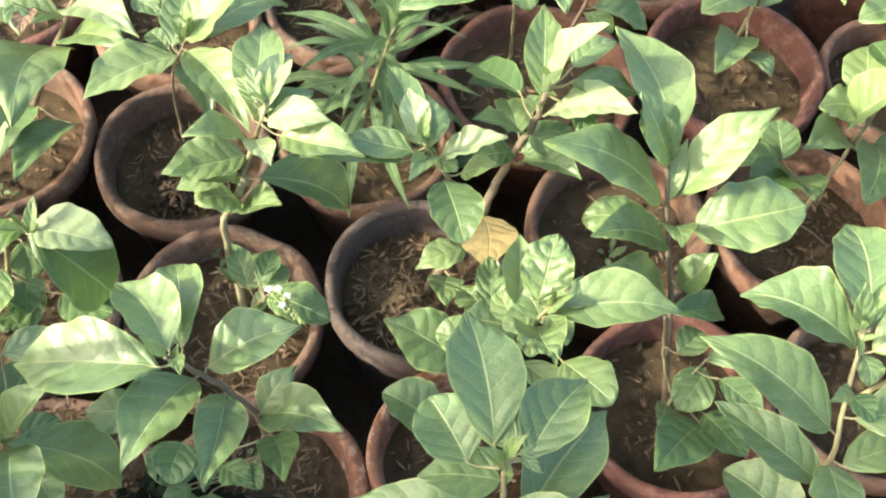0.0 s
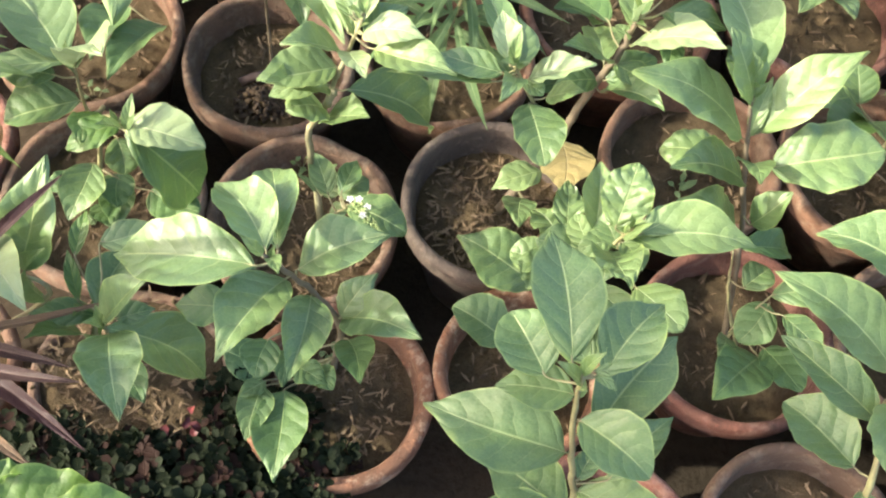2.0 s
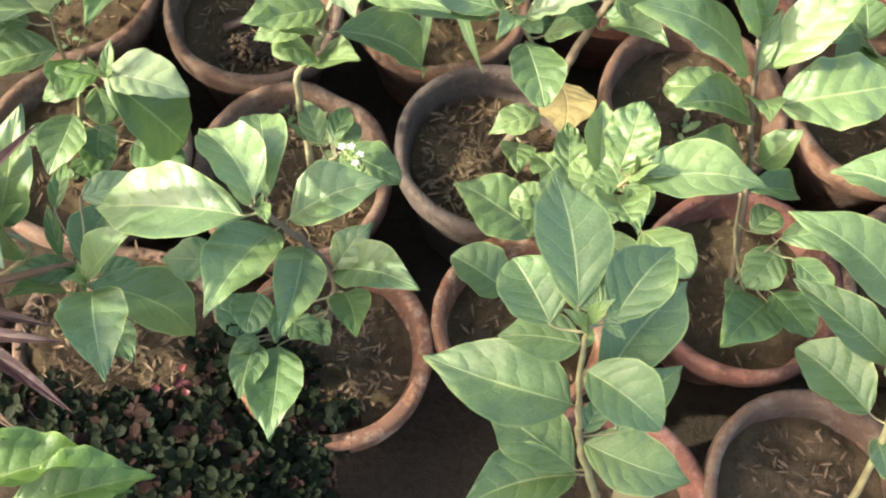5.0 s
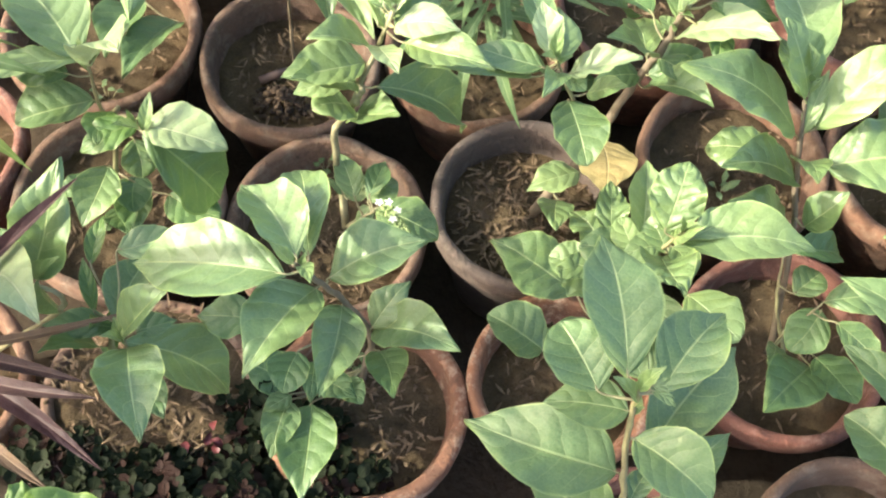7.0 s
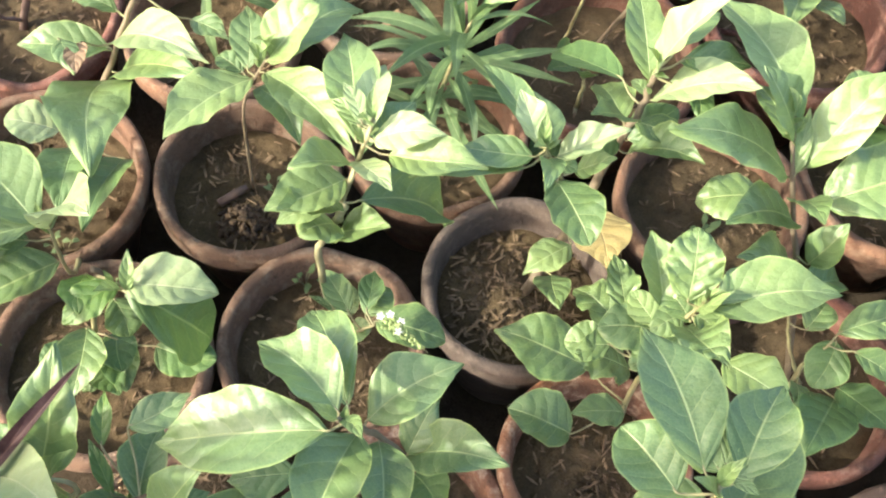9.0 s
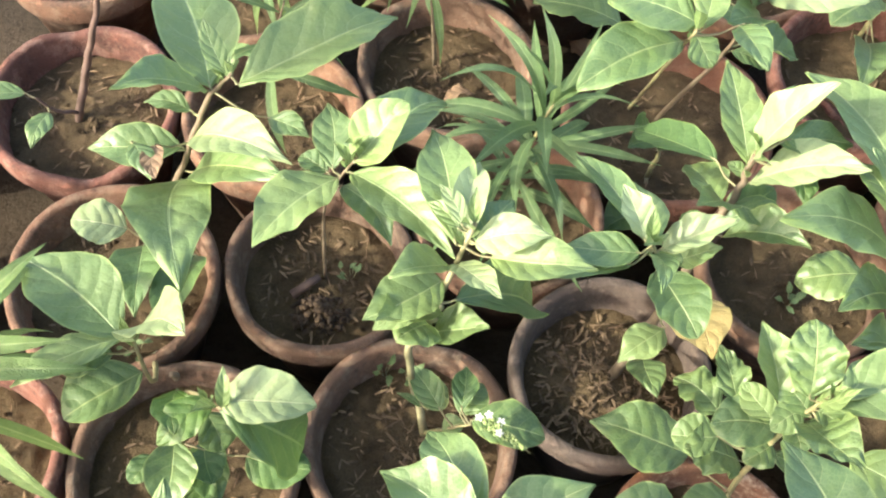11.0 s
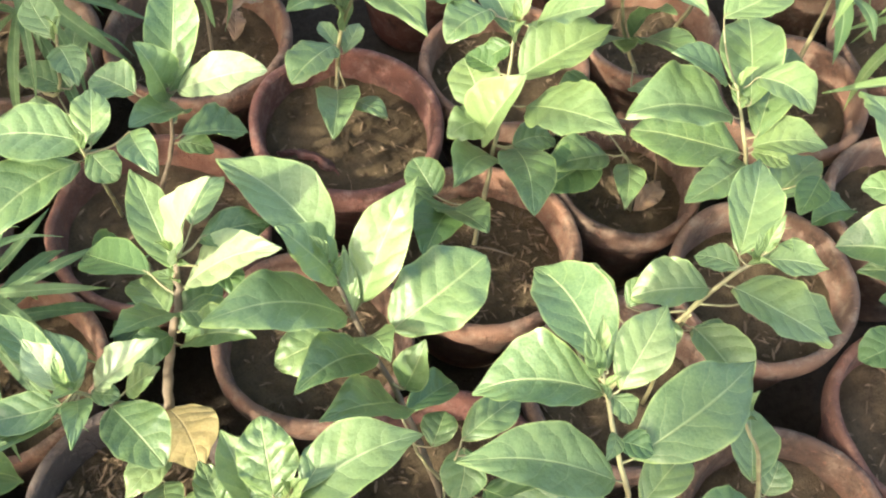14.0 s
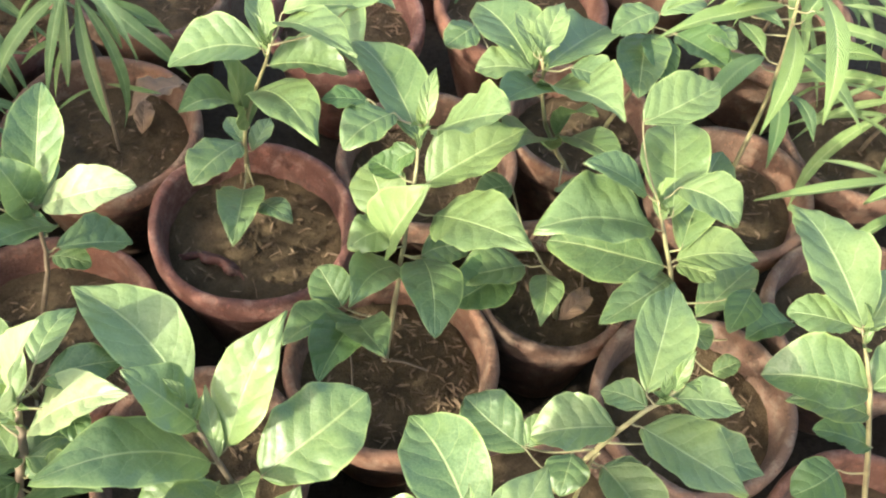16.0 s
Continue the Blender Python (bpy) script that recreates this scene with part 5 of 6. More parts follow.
def narrow_plant(name, label, points, radius, count, length, rise, shade, seed, start=0.3, wood="green", thick=1.0, fan=(0, 360)):
    """A stem set with long narrow leaves in a spiral; rise runs from the lowest leaf to the topmost."""
    r = random.Random(seed)
    root = Vector(points[0])
    ob = tagged(new(name), label, "plant", "narrow-leaved plants in pots")
    ob.location = root
    line = spline(points)
    bm = bmesh.new()
    n = len(line) - 1
    tube(bm, [p - root - Vector((0, 0, 0.012 if i == 0 else 0)) for i, p in enumerate(line)], [radius * (1 - 0.6 * i / n) for i in range(n + 1)])
    mesh_object("stem", bm, [STEM[wood]], ob)
    for k in range(count):
        f = k / max(1, count - 1)
        s = start + (1 - start) * f
        at = along(line, s) - root
        turn = fan[0] + (k * 137.5 % 360) / 360 * (fan[1] - fan[0]) + r.uniform(-12, 12)
        up = rise[0] + (rise[1] - rise[0]) * f ** 1.3 + r.uniform(-14, 14)
        size = length * r.uniform(0.72, 1.12) * (1.0 - 0.35 * max(0, f - 0.75) / 0.25)
        part = new("leaf", NARROW[shade][r.randrange(5)])
        part.parent = ob
        part.matrix_basis = axis_pose(at, turn, up, r.uniform(-25, 25)) @ Matrix.Diagonal((size, size * thick, size, 1))
    return ob


narrow_plant("oleander", "bushy plant with narrow dark green leaves in whorls", [(-0.112, 1.020, 0.155), (-0.095, 1.030, 0.27), (-0.066, 1.025, 0.42)], 0.0042, 44, 0.150, (-34, 52), "narrow", 3, 0.28, thick=0.85)
narrow_plant("narrow_leaved_sapling", "thin sapling with a few narrow drooping leaves", [(-0.172, 1.300, 0.155), (-0.180, 1.290, 0.30), (-0.190, 1.285, 0.44)], 0.003, 13, 0.11, (-25, 40), "light_narrow", 5, 0.5, "woody", 0.85)
HANG = "slender plant with long hanging bamboo-like leaves"
hanging = narrow_plant("narrow_leaved_sapling", HANG, [(0.294, 1.432, 0.155), (0.292, 1.440, 0.34), (0.285, 1.455, 0.52)], 0.0028, 16, 0.17, (-62, -10), "narrow", 9, 0.72, "woody", 0.74)
strap(hanging, hanging.location, (0.278, 1.458, 0.433), (0.249, 1.398, 0.333), 0.016, "narrow", 0.05, 60)
strap(hanging, hanging.location, (0.281, 1.439, 0.394), (0.232, 1.406, 0.314), 0.009, "light_narrow", 0.05, 61)
strap(hanging, hanging.location, (0.290, 1.446, 0.430), (0.283, 1.350, 0.300), 0.018, "narrow", 0.05, 62)
strap(hanging, hanging.location, (0.307, 1.435, 0.430), (0.323, 1.401, 0.370), 0.011, "narrow", 0.05, 63)
strap(hanging, hanging.location, (0.314, 1.448, 0.412), (0.384, 1.384, 0.382), 0.016, "narrow", 0.05, 64)
strap(hanging, hanging.location, (0.311, 1.431, 0.400), (0.380, 1.381, 0.400), 0.009, "narrow", 0.05, 65)
strap(hanging, hanging.location, (0.264, 1.449, 0.364), (0.206, 1.444, 0.344), 0.015, "light_narrow", 0.05, 66)
strap(hanging, hanging.location, (0.267, 1.442, 0.419), (0.188, 1.442, 0.369), 0.013, "narrow", 0.05, 67)
strap(hanging, hanging.location, (0.250, 1.448, 0.445), (0.211, 1.446, 0.395), 0.011, "light_narrow", 0.05, 68)
strap(hanging, hanging.location, (0.286, 1.439, 0.278), (0.228, 1.444, 0.248), 0.008, "light_narrow", 0.05, 69)
strap(hanging, hanging.location, (0.299, 1.437, 0.281), (0.361, 1.416, 0.261), 0.008, "light_narrow", 0.05, 70)
narrow_plant("narrow_leaved_sapling", HANG, [(-0.20, 1.46, 0.155), (-0.17, 1.43, 0.34), (-0.13, 1.40, 0.50)], 0.0036, 40, 0.165, (-40, 5), "narrow", 12, 0.35, "woody", 0.74)
narrow_plant("narrow_leaved_sapling", HANG, [(0.05, 1.50, 0.155), (0.06, 1.46, 0.34), (0.04, 1.42, 0.52)], 0.0036, 42, 0.17, (-45, 0), "narrow", 14, 0.35, "woody", 0.74)
narrow_plant("narrow_leaved_sapling", HANG, [(-0.42, 1.42, 0.155), (-0.38, 1.38, 0.33), (-0.33, 1.34, 0.47)], 0.0036, 34, 0.16, (-35, 10), "light_narrow", 15, 0.35, "woody", 0.74)
narrow_plant("narrow_leaved_sapling", HANG, [(0.17, 1.70, 0.155), (0.16, 1.66, 0.34), (0.13, 1.62, 0.5)], 0.0036, 51, 0.17, (-40, 5), "narrow", 17, 0.3, "woody", 0.74)
narrow_plant("narrow_leaved_sapling", HANG, [(-0.08, 1.72, 0.155), (-0.06, 1.68, 0.34), (-0.08, 1.6, 0.5)], 0.0036, 51, 0.17, (-40, 5), "light_narrow", 18, 0.3, "woody", 0.74)
BAMBOO = "sunlit plant with long pale green bamboo-like leaves"
plant_bamboo = Shrub("narrow_leaved_sapling", BAMBOO, "plant", [(1.055, 1.060, 0.155), (1.075, 1.070, 0.350), (1.054, 1.073, 0.520)], 0.0036, "green", "narrow-leaved plants in pots")
plant_bamboo.grow((1.047, 1.080, 0.493), (0.869, 1.086, 0.493), 0.031, "light_narrow", fold=0.3, ripple=0.02)
plant_bamboo.grow((1.064, 1.070, 0.464), (0.928, 0.941, 0.458), 0.024, "light_narrow", fold=0.3, ripple=0.02)
plant_bamboo.grow((1.078, 1.063, 0.515), (0.969, 0.902, 0.500), 0.028, "light_narrow", fold=0.3, ripple=0.02)
plant_bamboo.grow((1.078, 1.066, 0.422), (1.078, 0.926, 0.422), 0.032, "light_narrow", fold=0.3, ripple=0.02)
plant_bamboo.grow((1.057, 1.087, 0.398), (0.919, 1.026, 0.398), 0.030, "narrow", fold=0.3, ripple=0.02)
plant_bamboo.grow((1.076, 1.071, 0.366), (0.978, 0.950, 0.366), 0.023, "narrow", fold=0.3, ripple=0.02)
plant_bamboo.grow((1.093, 1.056, 0.348), (1.076, 0.976, 0.348), 0.022, "narrow", fold=0.3, ripple=0.02)
plant_bamboo.grow((1.018, 1.111, 0.449), (1.015, 1.051, 0.449), 0.027, "light_narrow", fold=0.3, ripple=0.02)
plant_bamboo.grow((1.089, 1.058, 0.414), (1.189, 1.009, 0.414), 0.031, "light_narrow", fold=0.3, ripple=0.02)
plant_bamboo.grow((1.056, 1.087, 0.383), (0.967, 1.113, 0.383), 0.025, "light_narrow", fold=0.3, ripple=0.02)
plant_bamboo.grow((1.075, 1.061, 0.491), (1.091, 1.015, 0.491), 0.027, "light_narrow", fold=0.3, ripple=0.02)
plant_bamboo.grow((1.037, 1.087, 0.508), (0.896, 1.113, 0.508), 0.027, "light_narrow", fold=0.3, ripple=0.02)
plant_bamboo.grow((1.003, 1.115, 0.476), (1.040, 1.061, 0.476), 0.026, "narrow", fold=0.3, ripple=0.02)
plant_bamboo.grow((1.071, 1.066, 0.471), (1.154, 1.110, 0.471), 0.021, "light_narrow", fold=0.3, ripple=0.02)
plant_bamboo.grow((1.043, 1.091, 0.520), (0.964, 1.079, 0.520), 0.023, "narrow", fold=0.3, ripple=0.02)
reedy = narrow_plant("narrow_leaved_sapling", BAMBOO, [(1.30, 1.05, 0.155), (1.25, 1.00, 0.32), (1.20, 0.97, 0.47)], 0.0036, 30, 0.185, (-42, 12), "light_narrow", 22, 0.4, "woody", 0.75)
strap(reedy, reedy.location, (1.142, 0.874, 0.360), (0.942, 0.919, 0.360), 0.019, "light_narrow", 0.05, 80)
strap(reedy, reedy.location, (1.153, 0.879, 0.330), (1.072, 0.962, 0.330), 0.015, "light_narrow", 0.05, 81)
strap(reedy, reedy.location, (1.093, 0.842, 0.420), (1.029, 0.845, 0.400), 0.018, "light_narrow", 0.05, 82)
strap(reedy, reedy.location, (1.109, 0.832, 0.360), (1.011, 0.827, 0.340), 0.016, "light_narrow", 0.05, 83)
strap(reedy, reedy.location, (1.179, 0.919, 0.340), (1.150, 1.011, 0.340), 0.012, "light_narrow", 0.05, 84)
strap(reedy, reedy.location, (1.202, 0.990, 0.420), (1.161, 1.100, 0.420), 0.015, "light_narrow", 0.05, 85)
strap(reedy, reedy.location, (1.212, 1.016, 0.450), (1.169, 1.099, 0.440), 0.015, "light_narrow", 0.05, 86)
narrow_plant("narrow_leaved_sapling", BAMBOO, [(1.30, 1.31, 0.155), (1.27, 1.27, 0.34), (1.22, 1.23, 0.48)], 0.0036, 30, 0.18, (-42, 12), "light_narrow", 23, 0.4, "woody", 0.75)
narrow_plant("narrow_leaved_sapling", "thin sapling with a few narrow drooping leaves", [(-0.40, 1.19, 0.155), (-0.385, 1.21, 0.29), (-0.36, 1.20, 0.40)], 0.0028, 12, 0.12, (-40, 20), "narrow", 25, 0.45, "woody", 0.85)

narrow_plant("narrow_leaved_sapling", BAMBOO, [(-0.74, 0.74, 0.155), (-0.712, 0.748, 0.34), (-0.672, 0.752, 0.49)], 0.0036, 26, 0.19, (-30, 18), "light_narrow", 31, 0.5, "woody", 1.0)

# ---- bare dark stem with two leaves ----
bare = Shrub("shrub", "nearly bare dark brown stem with two green leaves", "shrub", [(-0.66, 1.222, 0.155), (-0.625, 1.24, 0.25), (-0.591, 1.246, 0.35), (-0.573, 1.251, 0.43)], 0.0058, "dark")
bare.branch([(-0.655, 1.224, 0.17), (-0.675, 1.205, 0.20), (-0.69, 1.20, 0.235)], 0.003, "dark")
bare.leaf(1.0, (-0.012, 0.004, 0.004), 190, 8, 0.07, 0.032, "mature", limb=1)
bare.leaf(0.7, (0.004, -0.012, 0.004), 255, 4, 0.06, 0.03, "mature", limb=1)

# ---- creeping plant over the front pot ----
def rosette(bm, foot, lean, turn, mat, r):
    """Three to five small rounded leaves round the tip of a short red shoot."""
    uv = bm.loops.layers.uv.verify()
    tube(bm, [foot - lean * 0.03, foot], [0.0011, 0.0008], 4, 2, False)
    pts = [(0, 0, 0), (0.16, 0.22, 0.05), (0.42, 0.36, 0.11), (0.74, 0.33, 0.11), (1, 0, 0.02), (0.74, -0.33, 0.11), (0.42, -0.36, 0.11), (0.16, -0.22, 0.05), (0.5, 0, 0.0)]
    for k in range(r.choice((3, 4, 4, 5))):
        size = r.uniform(0.010, 0.018)
        m = axis_pose(foot - lean * 0.004 * (k // 2), turn + 90 * k + r.uniform(-20, 20), r.uniform(-5, 40), r.uniform(-15, 15))
        vs = [bm.verts.new(m @ (Vector(p) * size)) for p in pts]
        for i in range(8):
            f = bm.faces.new((vs[8], vs[i], vs[(i + 1) % 8]))
            f.material_index = mat
            for loop, q in zip(f.loops, (8, i, (i + 1) % 8)):
                loop[uv].uv = (pts[q][0], 0.5 + pts[q][1])


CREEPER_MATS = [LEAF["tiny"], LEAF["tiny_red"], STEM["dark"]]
SHOOTS = []
for k in range(9):
    bm = bmesh.new()
    rosette(bm, Vector((0, 0, 0)), Vector((0, 0, 1)), 40 * k, 1 if k > 6 else 0, random.Random(k))
    me = bpy.data.meshes.new("shoot")
    bm.to_mesh(me)
    bm.free()
    for m in CREEPER_MATS:
        me.materials.append(m)
    me.polygons.foreach_set("use_smooth", [True] * len(me.polygons))
    SHOOTS.append(me)


def creeper(label, cx, cy, half_x, half_y, top, count, seed):
    """A mat of short shoots: the uppermost ones singly, those beneath joined."""
    r = random.Random(seed)
    ob = tagged(new("creeping_plant"), label, "creeping plant")
    ob.location = (cx, cy, 0.15)
    spots = []
    for _ in range(count):
        a, d = r.uniform(0, 6.3), math.sqrt(r.random())
        x, y = half_x * d * math.cos(a), half_y * d * math.sin(a)
        lift = r.uniform(-0.026, 0.010)
        z = (top - 0.15) * (1 - 0.55 * d * d) + 0.018 * noise.noise(Vector((x * 20, y * 20, seed))) + lift
        spots.append((lift, Vector((x, y, z))))
    spots.sort(key=lambda s: -s[0])
    under = bmesh.new()
    for k, (lift, foot) in enumerate(spots):
        lean = Vector((r.uniform(-0.5, 0.5), r.uniform(-0.5, 0.5), 1)).normalized()
        if k < 290:
            part = new("shoot", SHOOTS[r.randrange(9)])
            part.parent = ob
            part.matrix_basis = Matrix.Translation(foot) @ Vector((0, 0, 1)).rotation_difference(lean).to_matrix().to_4x4() @ Matrix.Rotation(r.uniform(0, 6.3), 4, "Z") @ Matrix.Scale(r.uniform(0.8, 1.15), 4)
        else:
            rosette(under, foot, lean, r.uniform(0, 360), 1 if r.random() < 0.15 else 0, r)
    if len(spots) > 290:
        mesh_object("undergrowth", under, CREEPER_MATS, ob)["kind"] = "stuff"
    else:
        under.free()
    return ob


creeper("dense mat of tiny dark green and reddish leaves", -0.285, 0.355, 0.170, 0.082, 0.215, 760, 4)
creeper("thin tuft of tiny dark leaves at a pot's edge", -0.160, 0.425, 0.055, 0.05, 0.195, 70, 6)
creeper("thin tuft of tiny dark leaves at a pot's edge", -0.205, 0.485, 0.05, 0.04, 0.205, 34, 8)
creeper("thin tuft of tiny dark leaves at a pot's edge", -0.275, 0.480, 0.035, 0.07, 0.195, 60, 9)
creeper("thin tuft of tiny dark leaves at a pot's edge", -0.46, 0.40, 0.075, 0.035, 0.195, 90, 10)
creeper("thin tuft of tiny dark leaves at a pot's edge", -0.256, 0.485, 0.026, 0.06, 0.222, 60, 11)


# ---- purple strap-leaved plant ----
root = Vector((-0.630, 0.468, 0.13))
purple = tagged(new("strap_leaved_plant"), "plant with long dark purple strap leaves, some withered", "plant")
purple.location = root
bm = bmesh.new()
tube(bm, spline([Vector((0, 0, -0.005)), Vector((0.006, 0.0, 0.08)), Vector((0.012, 0.002, 0.17))]), [0.010 - 0.0004 * i for i in range(13)])
mesh_object("stem", bm, [STEM["dark"]], purple)
strap(purple, root, (-0.618, 0.472, 0.29), (-0.420, 0.575, 0.515), 0.020, "purple", 0.04, 1)
strap(purple, root, (-0.618, 0.470, 0.27), (-0.366, 0.494, 0.42), 0.011, "withered", 0.06, 2, "dry brown leaf")
strap(purple, root, (-0.618, 0.468, 0.26), (-0.402, 0.434, 0.37), 0.019, "mauve", 0.05, 3)
strap(purple, root, (-0.618, 0.466, 0.25), (-0.392, 0.425, 0.355), 0.019, "mauve", 0.04, 4, "fading mauve leaf")
strap(purple, root, (-0.618, 0.465, 0.24), (-0.385, 0.372, 0.29), 0.024, "purple", 0.08, 5)
strap(purple, root, (-0.620, 0.460, 0.22), (-0.44, 0.35, 0.26), 0.022, "withered", 0.08, 6)
strap(purple, root, (-0.62, 0.475, 0.28), (-0.70, 0.56, 0.42), 0.022, "purple", 0.08, 7)

# Tall upright straps out of view, added to shade the plants beside them.
for k in range(20):
    turn, up = radians(215 + 6 * k), radians(62 + 6 * (k * 5 % 4))
    a = Vector((-0.622, 0.462, 0.20 + 0.012 * (k % 5)))
    strap(purple, root, a, a + Vector((math.cos(turn) * math.cos(up), math.sin(turn) * math.cos(up), math.sin(up))) * (0.46 + 0.03 * (k % 4)), 0.042, "mauve" if k % 4 == 1 else "purple", 0.05, 20 + k)

# ---- plant with wavy light green leaves at the front ----
plant_front = Shrub("broad_leaved_plant", "plant with long wavy light green leaves", "plant", [(-0.490, 0.140, 0.155), (-0.475, 0.170, 0.300), (-0.460, 0.200, 0.410)], 0.004)
plant_front.grow((-0.412, 0.256, 0.431), (-0.306, 0.304, 0.431), 0.066, "vivid", ripple=0.10, bow=0.05, fold=0.8, roll=-16)
plant_front.grow((-0.374, 0.246, 0.427), (-0.259, 0.299, 0.427), 0.066, "vivid", ripple=0.10, bow=0.05, fold=0.8, roll=-16)
plant_front.grow((-0.316, 0.262, 0.418), (-0.276, 0.284, 0.418), 0.030, "vivid", ripple=0.10, bow=0.05, fold=0.8, roll=-16)
plant_front.grow((-0.410, 0.294, 0.448), (-0.385, 0.307, 0.448), 0.027, "vivid", ripple=0.10, bow=0.05, fold=0.8, roll=-16, blunt=0.5)

# ---- flower spike ----
spike = tagged(new("flower_spike"), "small spike of white flowers and pale green buds", "flower")
spike.location = (-0.170, 0.708, 0.312)
bm = bmesh.new()
d = Vector((0.050, -0.042, 0.004))
tube(bm, [Vector((0, 0, 0)), d * 0.5 + Vector((0, 0, 0.006)), d], [0.0012, 0.001, 0.0005], 5)
mesh_object("stalk", bm, [STEM["green"]], spike)
bm = bmesh.new()
r = random.Random(2)
for k in range(110):
    f = 0.14 + 0.76 * k / 109
    c = d * f + Vector((0, 0, 0.005 * math.sin(math.pi * f))) + Vector((r.uniform(-1, 1), r.uniform(-1, 1), r.uniform(-0.2, 1))) * 0.0062 * (1.2 - f)
    bmesh.ops.create_icosphere(bm, subdivisions=1, radius=0.0026 * (1.2 - 0.6 * f) * r.uniform(0.75, 1.1), matrix=Matrix.Translation(c))
mesh_object("buds", bm, [BUD], spike)
across = Vector((d.y, -d.x, 0)).normalized()
for k, (f, off) in enumerate(((0.04, 0.002), (0.14, -0.006), (0.36, -0.007), (0.44, 0.004))):
    c = d * f + across * off + Vector((0, 0, 0.010))
    bm = bmesh.new()
    for j in range(5):
        m = axis_pose(c, 72 * j + 20 * k, 14)
        vs = [bm.verts.new(m @ Vector(v)) for v in ((0, 0, 0), (0.0022, 0.0014, 0.0003), (0.0042, 0.0013, 0.0001), (0.0050, 0, -0.0003), (0.0042, -0.0013, 0.0001), (0.0022, -0.0014, 0.0003))]
        bm.faces.new(vs)
    mesh_object("blossom", bm, [PETAL], spike, smooth=False)


# ---- small things lying in the pots ----
def shard(label, x, y, z, radius, arc, height, tone, turn, tilt):
    """A curved piece of a broken pot."""
    bm = bmesh.new()
    rows_in, rows_out = [], []
    for k in range(13):
        a = arc * (k / 12 - 0.5)
        h = height * (0.75 + 0.25 * math.sin(k * 1.7))
        rows_out.append([bm.verts.new((radius * math.sin(a), radius * math.cos(a) - radius, zz)) for zz in (0, h)])
        rows_in.append([bm.verts.new(((radius - 0.008) * math.sin(a), (radius - 0.008) * math.cos(a) - radius, zz)) for zz in (0, h * 0.94)])
    for k in range(12):
        for s, t in ((rows_out, rows_out), (rows_in, rows_in)):
            bm.faces.new((s[k][0], s[k + 1][0], s[k + 1][1], s[k][1]))
        bm.faces.new((rows_out[k][1], rows_out[k + 1][1], rows_in[k + 1][1], rows_in[k][1]))
        bm.faces.new((rows_out[k][0], rows_out[k + 1][0], rows_in[k + 1][0], rows_in[k][0]))
    for k in (0, 12):
        bm.faces.new((rows_out[k][0], rows_out[k][1], rows_in[k][1], rows_in[k][0]))
    bmesh.ops.recalc_face_normals(bm, faces=bm.faces)
    ob = mesh_object("pot_shard", bm, [CLAY[tone]])
    ob.matrix_world = Matrix.Translation((x, y, z)) @ Matrix.Rotation(radians(turn), 4, "Z") @ Matrix.Rotation(radians(tilt), 4, "X")
    return tagged(ob, label, "pot shard")


shard("curved red clay shard lying in the soil", 0.368, 1.205, 0.163, 0.10, 1.1, 0.026, "red", -50, 55)
shard("orange clay shard leaning between two pots", -0.03, 1.36, 0.0, 0.12, 0.7, 0.11, "worn", 20, 12)


def dead_leaf(x, y, z, turn, size, seed):
    bm = bmesh.new()
    blade(bm, axis_pose(Vector((0, 0, 0)), 0, 4, 15), size, size * 0.5, 0.14, 0.5, 0.14, 0.3, seed)
    ob = mesh_object("dead_leaf", bm, [LEAF["dead"]])
    ob.matrix_world = pose(x, y, z, 0, 0, turn)
    return tagged(ob, "curled dry brown leaf lying in a pot", "dead leaf")


dead_leaf(0.735, 0.955, 0.160, 25, 0.065, 1)
dead_leaf(0.415, 1.462, 0.206, 195, 0.105, 2)
dead_leaf(0.33, 1.44, 0.170, 70, 0.06, 3)
dead_leaf(-0.12, 1.24, 0.158, 200, 0.05, 4)
dead_leaf(0.09, 1.40, 0.0, 120, 0.08, 5)


def stick(label, a, b, radius, wood):
    a, b = Vector(a), Vector(b)
    bm = bmesh.new()
    mid = a.lerp(b, 0.5) + Vector((0.002, 0.001, 0.002))
    tube(bm, [Vector((0, 0, 0)), mid - a, b - a], [radius, radius * 0.9, radius * 0.75], 8)
    ob = mesh_object("stick", bm, [STEM[wood]])
    ob.location = a
    return tagged(ob, label, "stick")


stick("short broken stub of wood lying on the soil", (-0.372, 0.940, 0.158), (-0.337, 0.960, 0.165), 0.006, "dark")
stick("cut woody stump standing in the soil", (-0.004, 0.80, 0.155), (0.022, 0.818, 0.185), 0.0068, "woody")
stick("grey dead twig leaning on a pot's rim", (-0.508, 0.835, 0.158), (-0.500, 0.812, 0.225), 0.005, "woody")
stick("thin dry twig lying on the soil", (0.50, 0.99, 0.158), (0.545, 0.95, 0.165), 0.0018, "woody")
stick("thin dry twig lying on the soil", (0.45, 0.96, 0.158), (0.47, 1.02, 0.164), 0.0016, "woody")


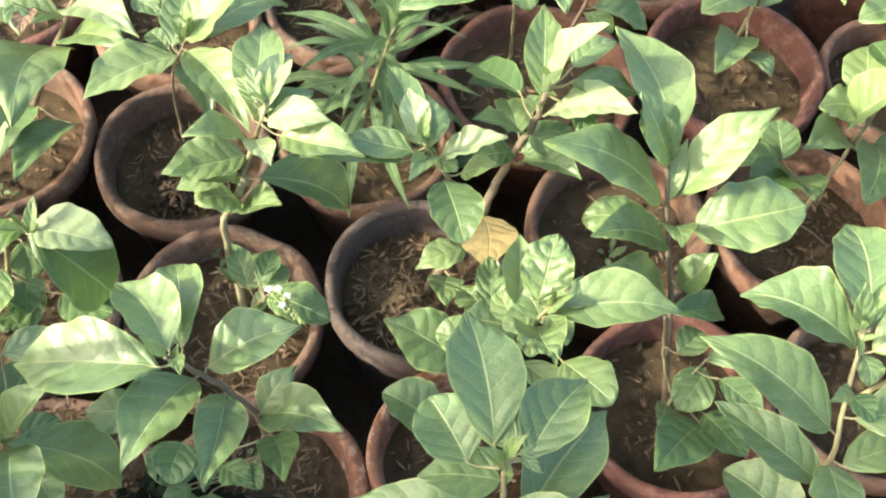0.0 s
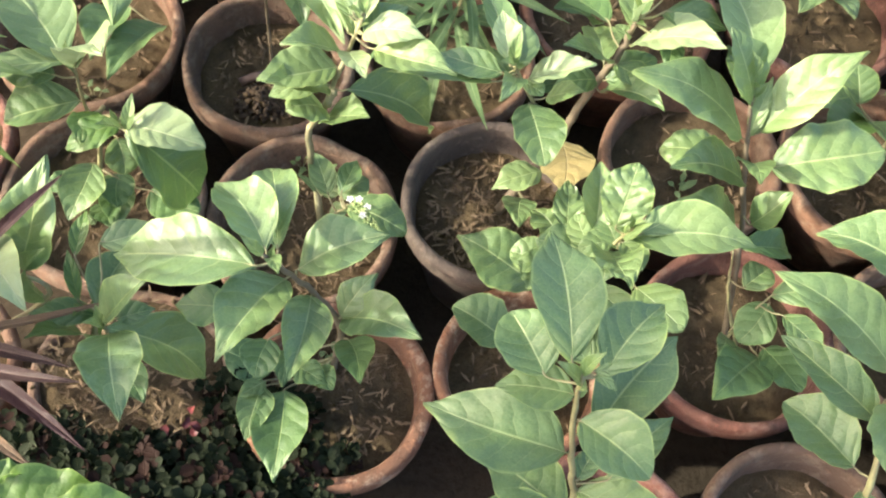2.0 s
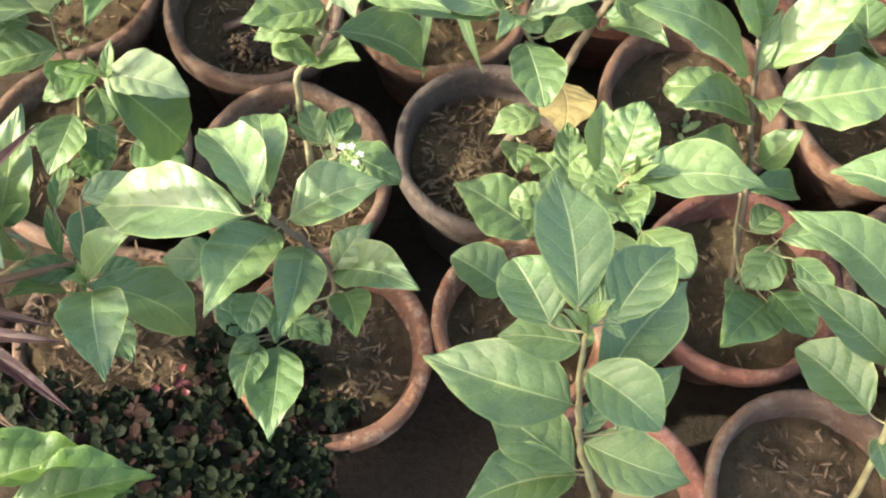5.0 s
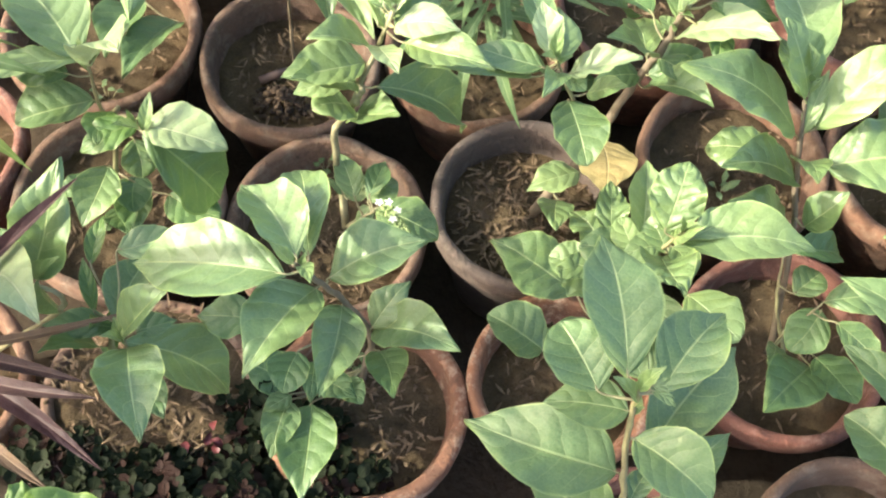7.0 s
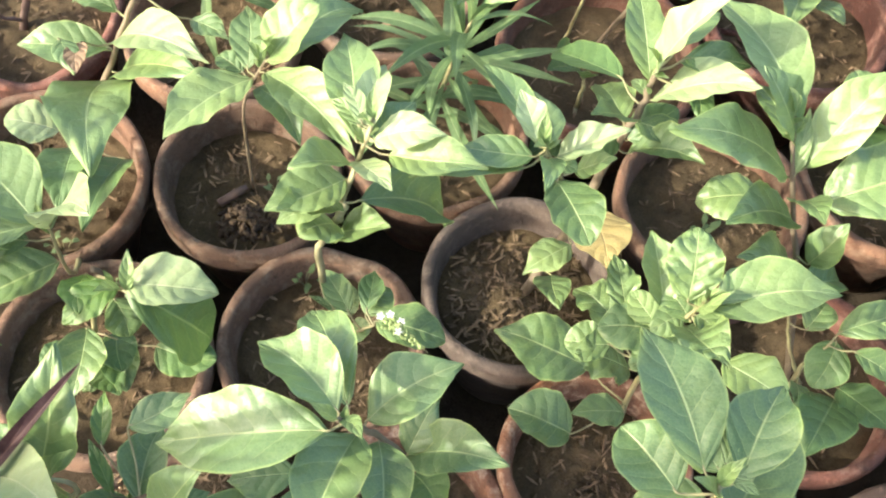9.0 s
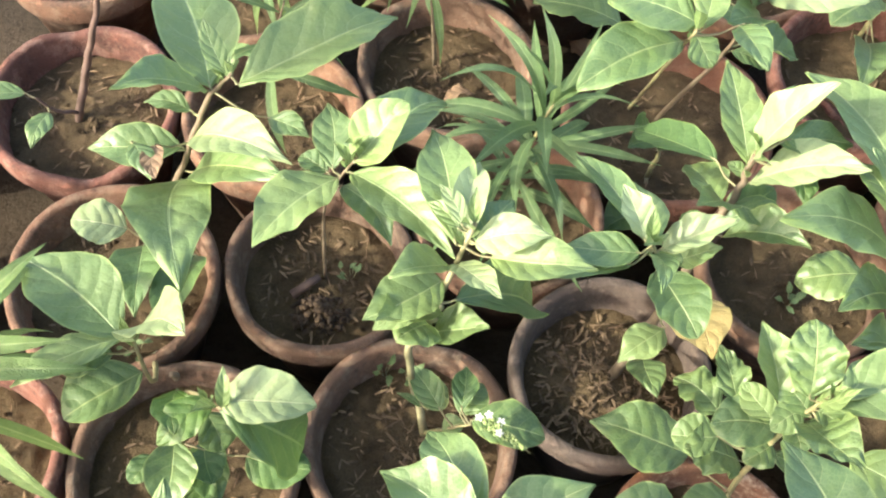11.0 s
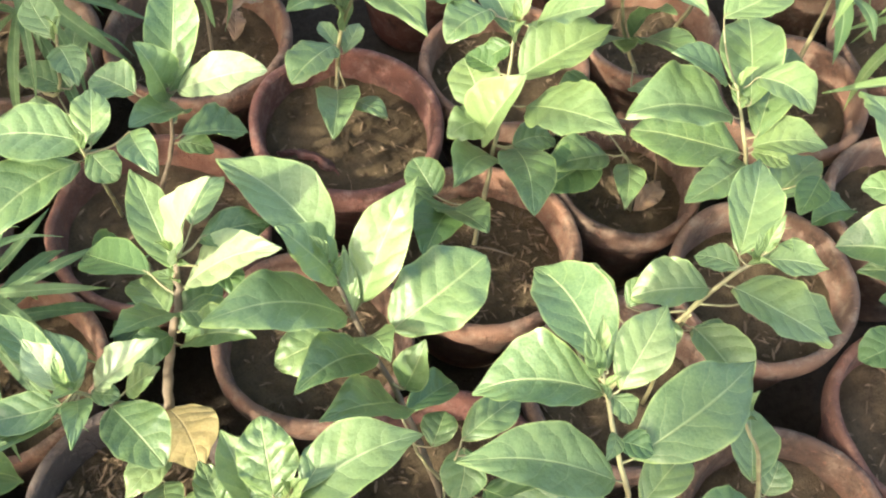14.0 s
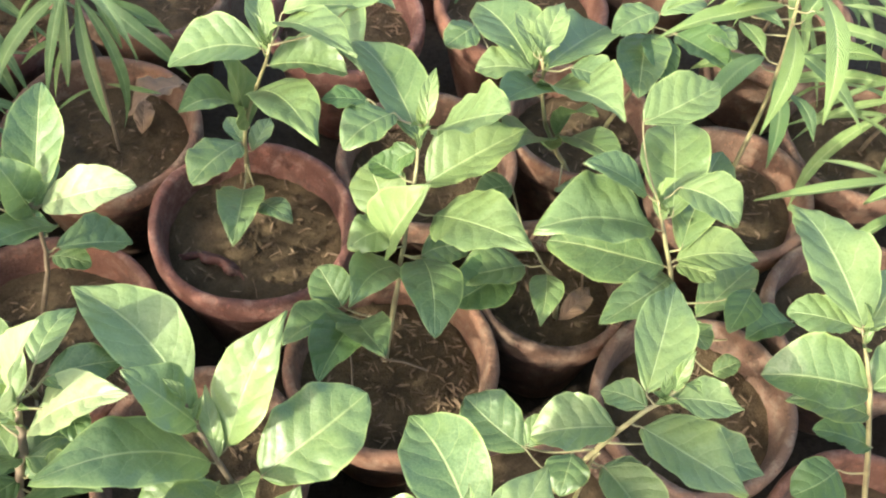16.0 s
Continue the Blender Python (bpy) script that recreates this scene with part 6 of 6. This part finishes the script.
frond = tagged(new("dry_frond"), "dry brown comb-like frond bent over a pot", "dead frond")
frond.location = (0.648, 1.068, 0.240)
tip = Vector((0.761, 0.989, 0.250)) - Vector(frond.location)
bm = bmesh.new()
line = spline([Vector((0, 0, 0)), tip * 0.5 + Vector((0, 0, 0.012)), tip, tip + Vector((0.02, -0.012, -0.085))])
tube(bm, line, [0.0022 - 0.0008 * i / (len(line) - 1) for i in range(len(line))], 6)
mesh_object("rib", bm, [HUSK], frond)
r = random.Random(8)
for k in range(34):
    at = along(line, 0.02 + 0.62 * (k // 2) / 17)
    bm = bmesh.new()
    m = axis_pose(at, math.degrees(math.atan2(tip.y, tip.x)) + (70 if k % 2 else -70) + r.uniform(-12, 12), r.uniform(5, 30))
    blade(bm, m, r.uniform(0.011, 0.018), 0.004, 0.05, 0.4, 0.02, 0.3, k, 5, 1)
    mesh_object("leaflet", bm, [LEAF["dead"]], frond)


def peat_lump(x, y, z, radius, height, seed):
    """Coarse crumbs and bits of bark heaped on the soil."""
    r = random.Random(seed)
    bm = bmesh.new()
    for _ in range(130):
        a, q = r.uniform(0, 6.3), math.sqrt(r.random())
        size = r.uniform(0.0018, 0.0055)
        m = Matrix.Translation((radius * q * math.cos(a), 0.75 * radius * q * math.sin(a), height * (1 - q * q) * r.uniform(0.4, 1.0))) @ Matrix.Rotation(r.uniform(0, 3), 4, (r.random(), r.random(), 0.4)) @ Matrix.Diagonal((size * r.uniform(1.0, 2.2), size, size * 0.7, 1))
        bmesh.ops.create_icosphere(bm, subdivisions=1, radius=1, matrix=m)
    ob = mesh_object("peat_lump", bm, [CRUMBS], smooth=False)
    ob.location = (x, y, z)
    return tagged(ob, "crumbling lump of coarse dark brown peat on the soil", "peat")


peat_lump(-0.339, 0.915, 0.152, 0.036, 0.016, 3)


def weed(x, y, z, seed, count=7, size=0.014):
    """A seedling: a few tiny leaves on hair-thin stalks."""
    r = random.Random(seed)
    ob = tagged(new("seedling"), "tiny green weed seedling in the pot's soil", "weed")
    ob.location = (x, y, z)
    for k in range(count):
        bm = bmesh.new()
        up = Vector((r.uniform(-0.012, 0.012), r.uniform(-0.012, 0.012), r.uniform(0.006, 0.02)))
        tube(bm, [Vector((0, 0, -0.014)), up], [0.0006, 0.0005], 4, 1)
        blade(bm, axis_pose(up, r.uniform(0, 360), r.uniform(5, 35)), size * r.uniform(0.6, 1.1), size * 0.45, 0.05, 0.2, 0.02, 0, k, 5, 2)
        mesh_object("leaf", bm, [LEAF["mature"], STEM["green"]], ob)
    return ob


weed(-0.262, 0.835, 0.150, 1)
weed(-0.235, 0.820, 0.150, 2)
weed(-0.300, 0.965, 0.150, 3, 6, 0.012)
weed(-0.505, 0.700, 0.152, 4)
weed(-0.560, 0.875, 0.153, 5)
weed(0.46, 0.40, 0.157, 6)
weed(0.25, 0.90, 0.152, 7, 9, 0.016)
weed(-0.215, 0.545, 0.160, 8, 9, 0.016)
weed(-0.165, 0.575, 0.160, 9, 8, 0.016)

fallen = tagged(new("fallen_petals"), "small crumpled red petals fallen on the soil", "petals")
fallen.location = (-0.318, 0.462, 0.179)
r = random.Random(5)
for k in range(6):
    bm = bmesh.new()
    m = axis_pose(Vector((r.uniform(-0.03, 0.03), r.uniform(-0.02, 0.02), 0.0)), r.uniform(0, 360), r.uniform(0, 40), r.uniform(-30, 30))
    blade(bm, m, 0.016, 0.009, 0.1, 0.4, 0.1, 0, k, 5, 2)
    mesh_object("petal", bm, [RED_PETAL], fallen)
